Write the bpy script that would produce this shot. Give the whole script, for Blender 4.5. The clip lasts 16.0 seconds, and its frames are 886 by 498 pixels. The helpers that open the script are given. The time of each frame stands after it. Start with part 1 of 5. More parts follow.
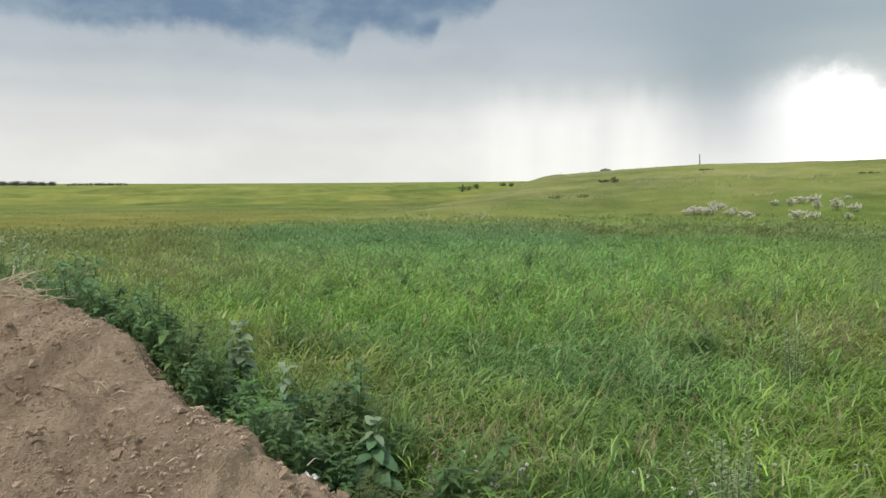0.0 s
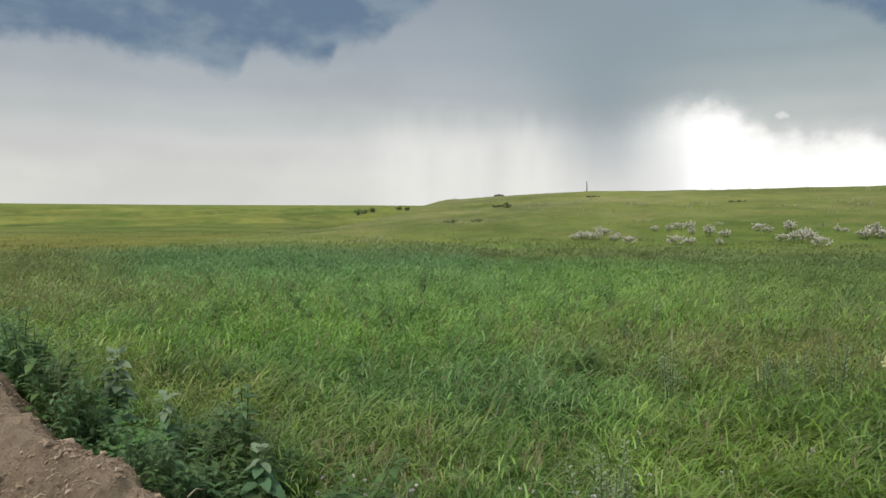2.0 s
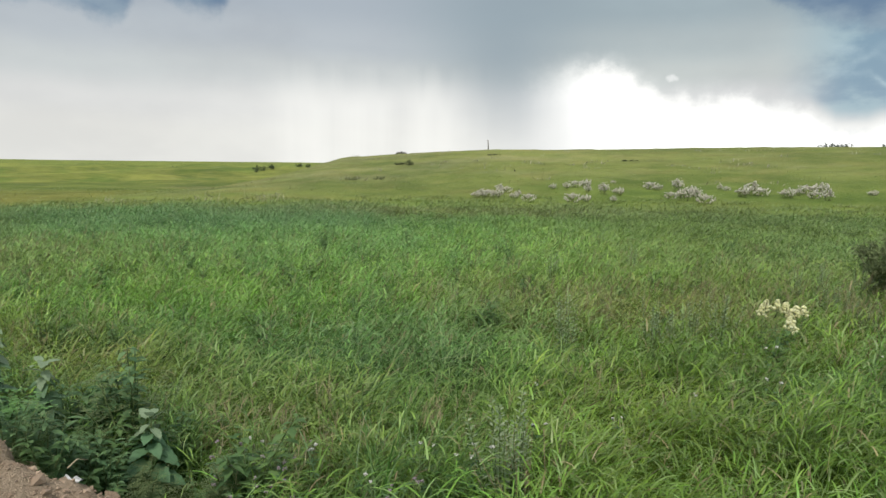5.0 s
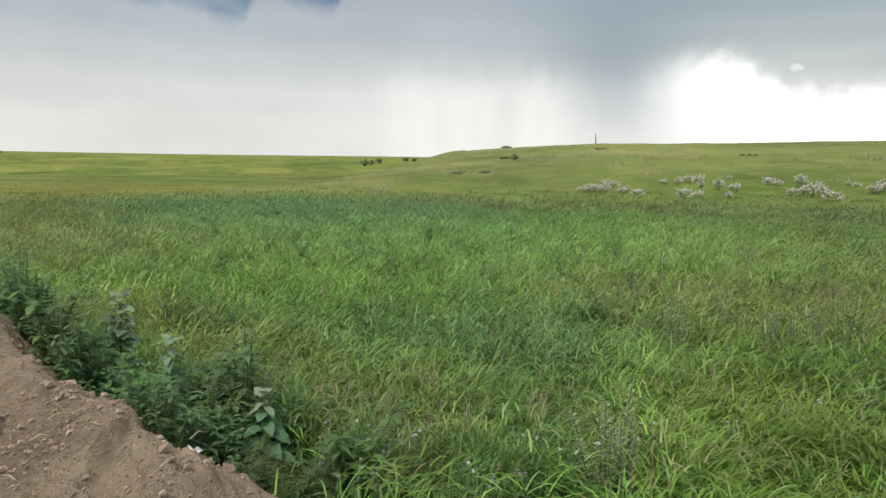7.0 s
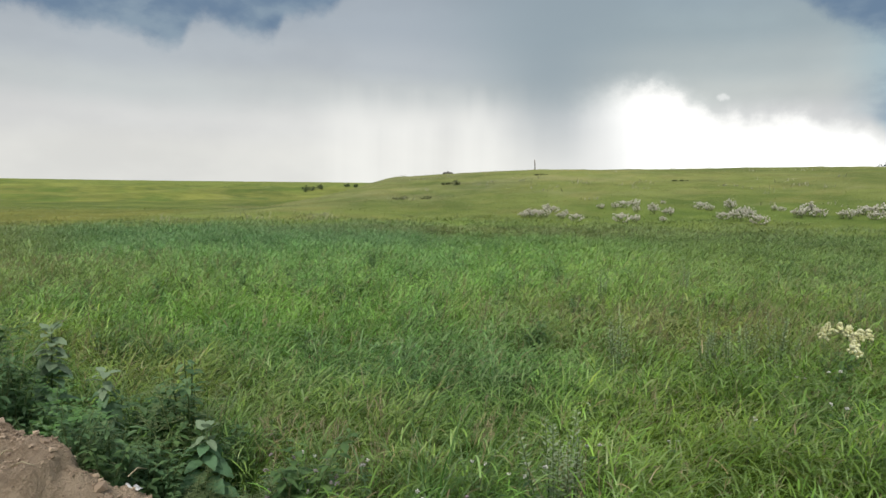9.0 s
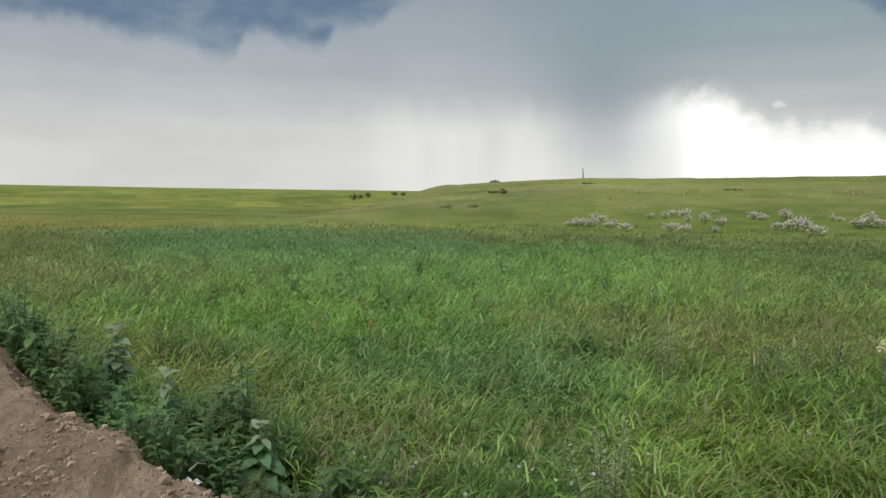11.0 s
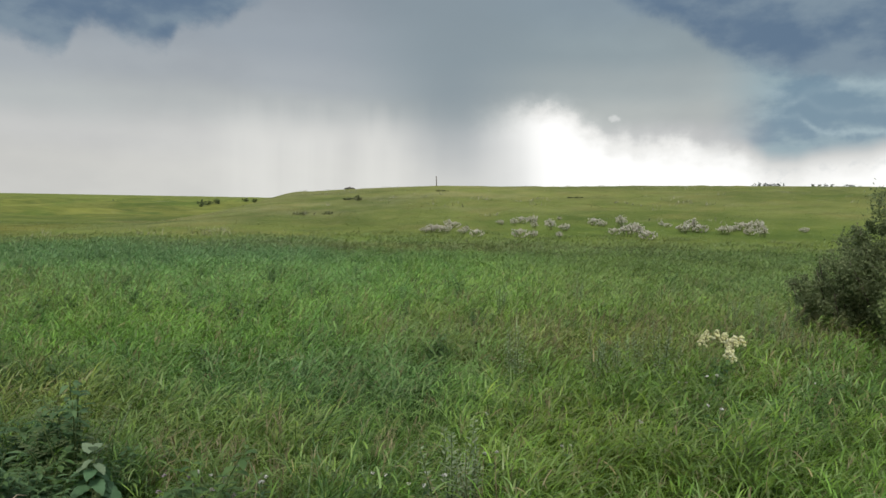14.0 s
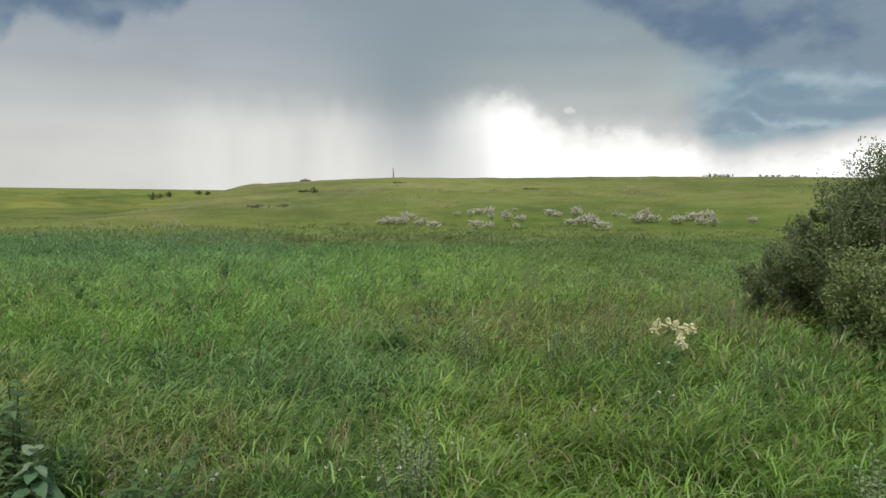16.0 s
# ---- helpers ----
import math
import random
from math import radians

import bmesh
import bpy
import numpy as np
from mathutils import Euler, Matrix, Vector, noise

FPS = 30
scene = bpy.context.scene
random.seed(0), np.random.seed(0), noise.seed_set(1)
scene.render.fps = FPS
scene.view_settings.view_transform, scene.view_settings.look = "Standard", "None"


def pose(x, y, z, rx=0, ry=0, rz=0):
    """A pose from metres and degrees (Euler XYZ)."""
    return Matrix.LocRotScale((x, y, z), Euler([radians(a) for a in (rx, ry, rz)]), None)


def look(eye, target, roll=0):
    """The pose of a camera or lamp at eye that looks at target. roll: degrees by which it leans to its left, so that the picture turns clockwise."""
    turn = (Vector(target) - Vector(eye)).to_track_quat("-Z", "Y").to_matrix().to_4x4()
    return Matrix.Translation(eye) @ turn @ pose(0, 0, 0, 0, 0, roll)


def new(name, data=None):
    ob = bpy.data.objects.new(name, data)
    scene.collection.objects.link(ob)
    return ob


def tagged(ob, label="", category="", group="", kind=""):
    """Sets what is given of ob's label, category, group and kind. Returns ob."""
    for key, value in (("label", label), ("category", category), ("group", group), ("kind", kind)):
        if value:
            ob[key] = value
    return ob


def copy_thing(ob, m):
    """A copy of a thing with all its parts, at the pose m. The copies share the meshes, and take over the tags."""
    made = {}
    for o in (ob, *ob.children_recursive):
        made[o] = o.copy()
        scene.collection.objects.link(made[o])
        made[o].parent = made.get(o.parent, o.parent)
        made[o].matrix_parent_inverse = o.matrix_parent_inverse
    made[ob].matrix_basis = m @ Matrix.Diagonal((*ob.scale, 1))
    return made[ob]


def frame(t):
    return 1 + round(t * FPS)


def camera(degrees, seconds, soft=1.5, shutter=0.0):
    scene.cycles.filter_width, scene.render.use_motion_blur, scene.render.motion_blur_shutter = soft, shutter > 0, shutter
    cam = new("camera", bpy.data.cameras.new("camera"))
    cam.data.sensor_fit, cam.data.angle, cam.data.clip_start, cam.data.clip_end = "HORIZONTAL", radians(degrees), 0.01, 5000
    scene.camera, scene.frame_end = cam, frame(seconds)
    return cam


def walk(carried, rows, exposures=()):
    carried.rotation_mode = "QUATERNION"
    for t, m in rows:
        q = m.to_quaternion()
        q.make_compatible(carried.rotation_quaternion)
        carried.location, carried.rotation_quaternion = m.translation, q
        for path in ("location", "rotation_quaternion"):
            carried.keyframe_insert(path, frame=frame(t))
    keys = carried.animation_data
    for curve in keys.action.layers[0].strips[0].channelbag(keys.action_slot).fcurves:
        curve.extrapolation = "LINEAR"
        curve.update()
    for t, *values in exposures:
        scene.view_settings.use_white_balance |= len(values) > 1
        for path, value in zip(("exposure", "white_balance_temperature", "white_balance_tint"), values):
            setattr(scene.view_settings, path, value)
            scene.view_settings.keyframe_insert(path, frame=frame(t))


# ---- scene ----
cam = camera(64.0, 16.0, soft=1.5)
PATH = [
    (0, (-0.019, 0.000, 1.680), (0.016, 9.965, 0.820), -0.10),
    (0.25, (-0.023, -0.003, 1.679), (-0.299, 9.952, 0.770), 0.05),
    (0.5, (-0.027, -0.005, 1.677), (-0.412, 9.935, 0.697), 0.20),
    (0.75, (-0.021, -0.019, 1.684), (-0.364, 9.930, 0.741), 0.30),
    (1, (-0.014, -0.033, 1.692), (-0.044, 9.942, 0.942), 1.20),
    (1.25, (-0.007, -0.035, 1.686), (0.290, 9.946, 1.140), 1.05),
    (1.5, (0.000, -0.036, 1.680), (0.700, 9.924, 1.130), 0.90),
    (1.75, (0.005, -0.036, 1.677), (1.158, 9.885, 1.175), 0.70),
    (2, (0.011, -0.035, 1.674), (1.501, 9.840, 1.154), 0.50),
    (2.25, (0.013, -0.027, 1.671), (1.455, 9.848, 1.030), 0.65),
    (2.5, (0.014, -0.019, 1.667), (1.339, 9.866, 0.927), 0.80),
    (2.75, (0.022, -0.011, 1.667), (1.418, 9.849, 0.752), 0.85),
    (3, (0.031, -0.003, 1.666), (1.641, 9.822, 0.691), 0.90),
    (3.25, (0.039, 0.003, 1.664), (2.020, 9.748, 0.614), 0.85),
    (3.5, (0.047, 0.009, 1.663), (2.497, 9.639, 0.518), 0.80),
    (3.75, (0.043, 0.011, 1.663), (2.746, 9.561, 0.445), 0.85),
    (4, (0.039, 0.013, 1.664), (2.834, 9.538, 0.474), 0.90),
    (4.2, (0.039, 0.011, 1.667), (2.889, 9.526, 0.512), 0.90),
    (6.3, (0.044, 0.042, 1.636), (2.424, 9.697, 0.576), 0.90),
    (6.5, (0.041, 0.038, 1.637), (2.226, 9.733, 0.527), 0.90),
    (6.75, (0.035, 0.038, 1.635), (1.901, 9.791, 0.450), 0.95),
    (7, (0.028, 0.039, 1.634), (1.428, 9.869, 0.439), 1.00),
    (7.25, (0.011, 0.052, 1.632), (0.807, 9.958, 0.521), 1.10),
    (7.5, (-0.005, 0.064, 1.630), (0.205, 9.994, 0.490), 1.20),
    (7.75, (-0.007, 0.058, 1.632), (-0.155, 9.982, 0.408), 1.20),
    (8, (-0.009, 0.052, 1.634), (-0.034, 9.967, 0.354), 1.20),
    (8.25, (-0.007, 0.045, 1.637), (0.312, 9.959, 0.364), 1.20),
    (8.5, (-0.005, 0.039, 1.641), (0.830, 9.944, 0.511), 1.20),
    (8.75, (0.000, 0.036, 1.640), (1.608, 9.864, 0.725), 1.05),
    (9, (0.006, 0.033, 1.639), (2.206, 9.753, 0.814), 0.90),
    (9.25, (-0.003, 0.035, 1.639), (2.194, 9.760, 0.868), 1.00),
    (9.5, (-0.011, 0.036, 1.639), (1.734, 9.851, 0.859), 1.10),
    (9.7, (-0.011, 0.038, 1.639), (1.529, 9.888, 0.869), 1.10),
    (11.8, (-0.031, -0.058, 1.636), (1.589, 9.787, 1.001), 1.12),
    (12, (-0.033, -0.053, 1.641), (1.647, 9.787, 1.036), 1.22),
    (12.25, (-0.034, -0.050, 1.644), (1.690, 9.782, 1.047), 1.32),
    (12.5, (-0.035, -0.047, 1.648), (1.695, 9.788, 1.068), 1.42),
    (12.75, (-0.030, -0.044, 1.645), (1.755, 9.773, 0.994), 1.37),
    (13, (-0.025, -0.042, 1.642), (1.940, 9.738, 0.957), 1.32),
    (13.25, (-0.018, -0.038, 1.637), (2.255, 9.677, 0.963), 1.32),
    (13.5, (-0.011, -0.033, 1.633), (2.569, 9.607, 1.008), 1.32),
    (13.75, (-0.004, -0.034, 1.633), (2.848, 9.522, 0.895), 1.27),
    (14, (0.002, -0.035, 1.634), (3.517, 9.310, 1.054), 1.22),
    (14.25, (-0.002, -0.031, 1.634), (3.763, 9.209, 0.967), 1.27),
    (14.5, (-0.005, -0.027, 1.634), (3.750, 9.218, 0.949), 1.32),
    (14.75, (0.002, -0.025, 1.632), (3.535, 9.295, 0.817), 1.32),
    (15, (0.008, -0.022, 1.631), (3.423, 9.338, 0.801), 1.32),
    (15.25, (0.013, -0.022, 1.631), (3.501, 9.315, 0.820), 1.22),
    (15.5, (0.017, -0.022, 1.631), (3.632, 9.268, 0.881), 1.12),
    (15.75, (0.025, -0.021, 1.631), (3.865, 9.184, 0.909), 1.02),
    (16, (0.033, -0.020, 1.630), (4.098, 9.090, 0.945), 0.92),
]
EXPOSURES = [(0.0, 0.36), (0.5, 0.36), (1.5, 0.14), (2.0, 0.08), (3.5, 0.28), (4.2, 0.32), (6.5, 0.24), (8.0, 0.5), (9.0, 0.22), (9.7, 0.1), (12.0, 0.06), (13.0, 0.02), (14.5, -0.08), (15.0, 0.03), (16.0, 0.02)]
walk(cam, [(t, look(eye, target, roll)) for t, eye, target, roll in PATH], exposures=EXPOSURES)

# ---- light: storm sky ahead, brighter cloud overhead and behind ----
SUN_AZ, SUN_EL = -150.0, 56.0  # degrees from straight ahead, to the right
world = bpy.data.worlds.new("storm_sky")
scene.world = world
world.use_nodes = True
wt = world.node_tree
wt.nodes.clear()


def sock(tree, node, i, v):
    if isinstance(v, (int, float)):
        node.inputs[i].default_value = v
    elif isinstance(v, tuple):
        node.inputs[i].default_value = (*v, 1.0)[:len(node.inputs[i].default_value)]
    else:
        tree.links.new(v, node.inputs[i])


def calc(tree, op, a, b=0.0, c=0.0):
    n = tree.nodes.new("ShaderNodeMath")
    n.operation = op
    for i, v in enumerate((a, b, c)):
        sock(tree, n, i, v)
    return n.outputs[0]


def step(tree, v, lo, hi, a=0.0, b=1.0):
    """Smooth step of v from a at lo to b at hi."""
    n = tree.nodes.new("ShaderNodeMapRange")
    n.interpolation_type = "SMOOTHSTEP"
    sock(tree, n, 0, v)
    for i, x in enumerate((lo, hi, a, b)):
        sock(tree, n, i + 1, x)
    return n.outputs[0]


def mixc(tree, f, a, b, kind="MIX"):
    n = tree.nodes.new("ShaderNodeMix")
    n.data_type, n.blend_type = "RGBA", kind
    sock(tree, n, 0, f)
    sock(tree, n, 6, a)
    sock(tree, n, 7, b)
    return n.outputs[2]


def grain(tree, vec, scale, detail=4.0, rough=0.55, dist=0.0):
    n = tree.nodes.new("ShaderNodeTexNoise")
    tree.links.new(vec, n.inputs["Vector"])
    n.inputs["Scale"].default_value = scale
    n.inputs["Detail"].default_value = detail
    n.inputs["Roughness"].default_value = rough
    n.inputs["Distortion"].default_value = dist
    return n.outputs["Fac"]


def combine(tree, x, y, z):
    n = tree.nodes.new("ShaderNodeCombineXYZ")
    for i, v in enumerate((x, y, z)):
        sock(tree, n, i, v)
    return n.outputs[0]


def tones(tree, v, points):
    """Colours along v, given as (v, (r, g, b)) in display values."""
    lo, hi = points[0][0], points[-1][0]
    n = tree.nodes.new("ShaderNodeValToRGB")
    n.color_ramp.interpolation = "EASE"
    el = n.color_ramp.elements
    while len(el) < len(points):
        el.new(0.5)
    for e, (p, q) in zip(el, points):
        e.position = (p - lo) / (hi - lo)
    for e, (p, q) in zip(el, points):
        e.color = (*srgb(*q), 1)
    m = tree.nodes.new("ShaderNodeMapRange")
    sock(tree, m, 0, v)
    m.inputs[1].default_value, m.inputs[2].default_value = lo, hi
    tree.links.new(m.outputs[0], n.inputs[0])
    return n.outputs[0]


def profile(tree, v, points, top, curve="LINEAR"):
    """A curve through (v, value) points; values from 0 to top."""
    lo, hi = points[0][0], points[-1][0]
    n = tree.nodes.new("ShaderNodeValToRGB")
    n.color_ramp.interpolation = curve
    el = n.color_ramp.elements
    while len(el) < len(points):
        el.new(0.5)
    for e, (p, q) in zip(el, points):
        e.position = (p - lo) / (hi - lo)
    for e, (p, q) in zip(el, points):
        e.color = (q / top, q / top, q / top, 1)
    m = tree.nodes.new("ShaderNodeMapRange")
    sock(tree, m, 0, v)
    m.inputs[1].default_value, m.inputs[2].default_value = lo, hi
    tree.links.new(m.outputs[0], n.inputs[0])
    return calc(tree, "MULTIPLY", n.outputs[0], top)


def srgb(r, g, b):
    return tuple(((c / 255 + 0.055) / 1.055) ** 2.4 if c > 10 else c / 255 / 12.92 for c in (r, g, b))


way = wt.nodes.new("ShaderNodeTexCoord").outputs["Generated"]
sep = wt.nodes.new("ShaderNodeSeparateXYZ")
wt.links.new(way, sep.inputs[0])
az = calc(wt, "MULTIPLY", calc(wt, "ARCTAN2", sep.outputs[0], sep.outputs[1]), 57.29578)
el = calc(wt, "MULTIPLY", calc(wt, "ARCSINE", sep.outputs[2]), 57.29578)
puff = grain(wt, combine(wt, calc(wt, "MULTIPLY", az, 0.09), calc(wt, "MULTIPLY", el, 0.16), 0.0), 2.2, 5.0, 0.55)
puff0 = calc(wt, "SUBTRACT", puff, 0.5)
soft = grain(wt, combine(wt, calc(wt, "MULTIPLY", az, 0.05), calc(wt, "MULTIPLY", el, 0.11), 3.0), 1.3, 3.0, 0.5)
soft0 = calc(wt, "SUBTRACT", soft, 0.5)
streak = grain(wt, combine(wt, calc(wt, "MULTIPLY", az, 0.15), calc(wt, "MULTIPLY", el, 0.008), 7.0), 1.0, 2.5, 0.5)

# pale haze at the horizon, going over into grey cloud higher up, bluer to the right
els = calc(wt, "ADD", el, calc(wt, "MULTIPLY", soft0, 2.4))
left = tones(wt, els, [(0, (208, 208, 204)), (2.5, (207, 207, 203)), (5, (199, 200, 199)), (7.5, (182, 187, 188)), (10, (167, 174, 180)), (13, (155, 164, 173)), (18, (141, 152, 163))])
right = tones(wt, els, [(0, (214, 215, 213)), (3, (208, 209, 207)), (5.5, (193, 195, 195)), (7.5, (180, 186, 185)), (9.5, (166, 176, 178)), (12, (149, 163, 169)), (16, (137, 153, 164)), (18, (130, 146, 159))])
sky = mixc(wt, step(wt, az, 9.0, 27.0), left, right)
mottle = calc(wt, "ADD", soft, calc(wt, "MULTIPLY", puff0, 0.5))
sky = mixc(wt, 1.0, sky, mixc(wt, step(wt, mottle, 0.3, 0.7), (0.95, 0.952, 0.958), (1.05, 1.05, 1.045)), "MULTIPLY")
# overhead and behind: sunlit broken cloud with some blue
nish = wt.nodes.new("ShaderNodeTexSky")
nish.sky_type, nish.sun_disc = "NISHITA", False
nish.sun_elevation, nish.sun_rotation = radians(SUN_EL), radians(SUN_AZ)
blue = mixc(wt, 1.0, nish.outputs[0], (0.12, 0.12, 0.12), "MULTIPLY")
heap = grain(wt, way, 3.0, 5.0, 0.6)
over = mixc(wt, step(wt, heap, 0.36, 0.6), blue, (1.0, 0.98, 0.95))
behind = calc(wt, "MAXIMUM", step(wt, el, 22.0, 60.0), step(wt, calc(wt, "ABSOLUTE", az), 75.0, 120.0))
sky = mixc(wt, behind, sky, over)
front = calc(wt, "SUBTRACT", 1.0, behind)

# grey curtain of rain, wide at the top
wide = calc(wt, "ADD", 1.7, calc(wt, "MULTIPLY", el, 0.40))
off = calc(wt, "DIVIDE", calc(wt, "SUBTRACT", az, 21.0), wide)
shaft = calc(wt, "EXPONENT", calc(wt, "MULTIPLY", calc(wt, "MULTIPLY", off, off), -1.0))
shaft = calc(wt, "MULTIPLY", shaft, step(wt, calc(wt, "ADD", el, calc(wt, "MULTIPLY", streak, 5.0)), 2.5, 11.5))
sky = mixc(wt, calc(wt, "MULTIPLY", shaft, calc(wt, "MULTIPLY", front, 0.75)), sky, srgb(137, 151, 160))
# lit streaks of falling rain
lit = profile(wt, az, [(-8, 0.0), (-2, 0.12), (1.5, 0.25), (3.0, 0.55), (4.6, 0.8), (6.6, 0.85), (8.0, 0.65), (9.6, 1.0), (11.4, 0.9), (12.8, 0.6), (14.4, 0.8), (16.5, 0.7), (18.5, 0.45), (21.5, 0.1), (23, 0.0)], 1.0, "B_SPLINE")
fine = grain(wt, combine(wt, calc(wt, "MULTIPLY", az, 0.5), calc(wt, "MULTIPLY", el, 0.012), 2.0), 1.0, 3.0, 0.5)
lit = calc(wt, "MULTIPLY", lit, step(wt, calc(wt, "ADD", calc(wt, "MULTIPLY", streak, 0.6), calc(wt, "MULTIPLY", fine, 0.4)), 0.3, 0.65, 0.5, 1.0))
lit = calc(wt, "MULTIPLY", lit, step(wt, calc(wt, "ADD", el, calc(wt, "ADD", calc(wt, "MULTIPLY", soft0, 2.0), calc(wt, "MULTIPLY", calc(wt, "SUBTRACT", fine, 0.5), 3.0))), 8.6, 4.6))
sky = mixc(wt, calc(wt, "MULTIPLY", lit, 0.8), sky, srgb(238, 238, 233))
# clear bright gap under the cloud to the right
rim = profile(wt, az, [(22, 6.8), (26.5, 8.2), (28.85, 8.3), (30.6, 7.85), (31.3, 7.2), (32.9, 6.35), (33.5, 5.8), (34.8, 6.1), (35.5, 5.5), (36.5, 5.8), (39.2, 5.85), (40.5, 5.15), (43.25, 4.8), (44.1, 4.15), (45.0, 3.55), (46.9, 3.5), (47.8, 3.85), (49.2, 4.1), (51.3, 4.2), (52.6, 4.7), (56, 5.5), (62, 6.0), (75, 7.0)], 10.0)
heads = grain(wt, combine(wt, calc(wt, "MULTIPLY", az, 0.9), calc(wt, "MULTIPLY", el, 1.0), 5.0), 1.0, 4.0, 0.6)
billow = calc(wt, "MULTIPLY", calc(wt, "SUBTRACT", heads, 0.5), 1.5)
depth = calc(wt, "SUBTRACT", calc(wt, "ADD", rim, calc(wt, "MULTIPLY", billow, step(wt, az, 46.0, 42.0, 0.2, 1.0))), el)
edge = calc(wt, "ADD", az, calc(wt, "ADD", calc(wt, "MULTIPLY", el, 0.12), calc(wt, "MULTIPLY", soft0, 1.6)))
edge = calc(wt, "ADD", edge, calc(wt, "MULTIPLY", calc(wt, "SUBTRACT", fine, 0.5), 1.6))
veil = calc(wt, "MULTIPLY", step(wt, depth, -1.5, 2.4), step(wt, edge, 20.5, 28.5))
gap = calc(wt, "MULTIPLY", step(wt, depth, -0.45, 0.95), step(wt, edge, 25.4, 30.2))
sky = mixc(wt, calc(wt, "MULTIPLY", veil, calc(wt, "MULTIPLY", front, 0.8)), sky, srgb(236, 237, 235))
sky = mixc(wt, calc(wt, "MULTIPLY", gap, front), sky, mixc(wt, step(wt, calc(wt, "ADD", depth, calc(wt, "MULTIPLY", puff0, 3.0)), 0.2, 2.4), srgb(240, 240, 237), (1.12, 1.12, 1.10)))
# grey scud drifting across the gap's lower right end
scud = calc(wt, "MULTIPLY", step(wt, heads, 0.48, 0.66), calc(wt, "MULTIPLY", step(wt, az, 38.5, 42.5), step(wt, calc(wt, "ABSOLUTE", calc(wt, "SUBTRACT", depth, 0.6)), 0.9, 0.1)))
sky = mixc(wt, calc(wt, "MULTIPLY", scud, calc(wt, "MULTIPLY", front, 0.35)), sky, srgb(205, 209, 210))
# one bright cloud head above the gap
hx, hy = calc(wt, "MULTIPLY", calc(wt, "SUBTRACT", az, 33.9), 1.7), calc(wt, "MULTIPLY", calc(wt, "SUBTRACT", el, 7.2), 2.6)
bulb = calc(wt, "ADD", calc(wt, "SUBTRACT", 1.0, calc(wt, "ADD", calc(wt, "MULTIPLY", hx, hx), calc(wt, "MULTIPLY", hy, hy))), calc(wt, "MULTIPLY", calc(wt, "SUBTRACT", heads, 0.5), 3.5))
sky = mixc(wt, calc(wt, "MULTIPLY", step(wt, bulb, 0.1, 1.4), 0.55), sky, srgb(232, 233, 232))
# teal underside and ragged dark cloud to the right
teal = calc(wt, "MULTIPLY", step(wt, az, 40.5, 46.0), step(wt, calc(wt, "SUBTRACT", el, rim), 0.0, 1.3))
sky = mixc(wt, calc(wt, "MULTIPLY", teal, calc(wt, "MULTIPLY", front, 0.85)), sky, mixc(wt, step(wt, puff, 0.42, 0.64), srgb(114, 143, 163), srgb(148, 172, 182)))
edge_r = profile(wt, az, [(24, 22.0), (30, 18.6), (34.2, 15.7), (35.5, 14.8), (38.5, 13.9), (40.5, 12.4), (43.0, 11.1), (44.9, 10.4), (46.8, 9.8), (48.6, 9.6), (52.3, 9.4), (60, 8.0), (80, 9.0)], 24.0)
rag = calc(wt, "ADD", calc(wt, "MULTIPLY", puff0, 1.2), calc(wt, "MULTIPLY", calc(wt, "SUBTRACT", heads, 0.5), 1.3))
dark_r = step(wt, calc(wt, "SUBTRACT", calc(wt, "ADD", el, rag), edge_r), -0.7, 0.9)
# dark shelf of cloud to the left
edge_l = profile(wt, az, [(-60, 13.5), (-40, 12.6), (-29.8, 11.7), (-27.8, 11.3), (-24.2, 11.2), (-21.8, 11.7), (-19.4, 11.8), (-17.3, 11.85), (-14.7, 11.0), (-12.4, 11.2), (-11.0, 10.95), (-9.6, 10.5), (-8.4, 10.15), (-7.3, 10.6), (-6.7, 11.8), (-5.6, 12.35), (-4.1, 11.85), (-2.4, 11.45), (-0.6, 11.3), (0.2, 12.8), (2.0, 13.1), (3.5, 13.4), (4.6, 14.4), (6.4, 15.5), (7.8, 16.3), (11, 18.5), (14, 21.0)], 22.0)
dark_l = step(wt, calc(wt, "SUBTRACT", calc(wt, "ADD", el, rag), edge_l), -0.6, 0.9)
dark = calc(wt, "MULTIPLY", calc(wt, "MAXIMUM", dark_l, dark_r), calc(wt, "MULTIPLY", front, step(wt, el, 40.0, 22.0)))
tone = mixc(wt, step(wt, calc(wt, "ADD", puff, calc(wt, "MULTIPLY", soft0, 0.8)), 0.36, 0.68), srgb(98, 120, 144), srgb(128, 146, 161))
sky = mixc(wt, calc(wt, "MULTIPLY", dark, 0.95), sky, tone)
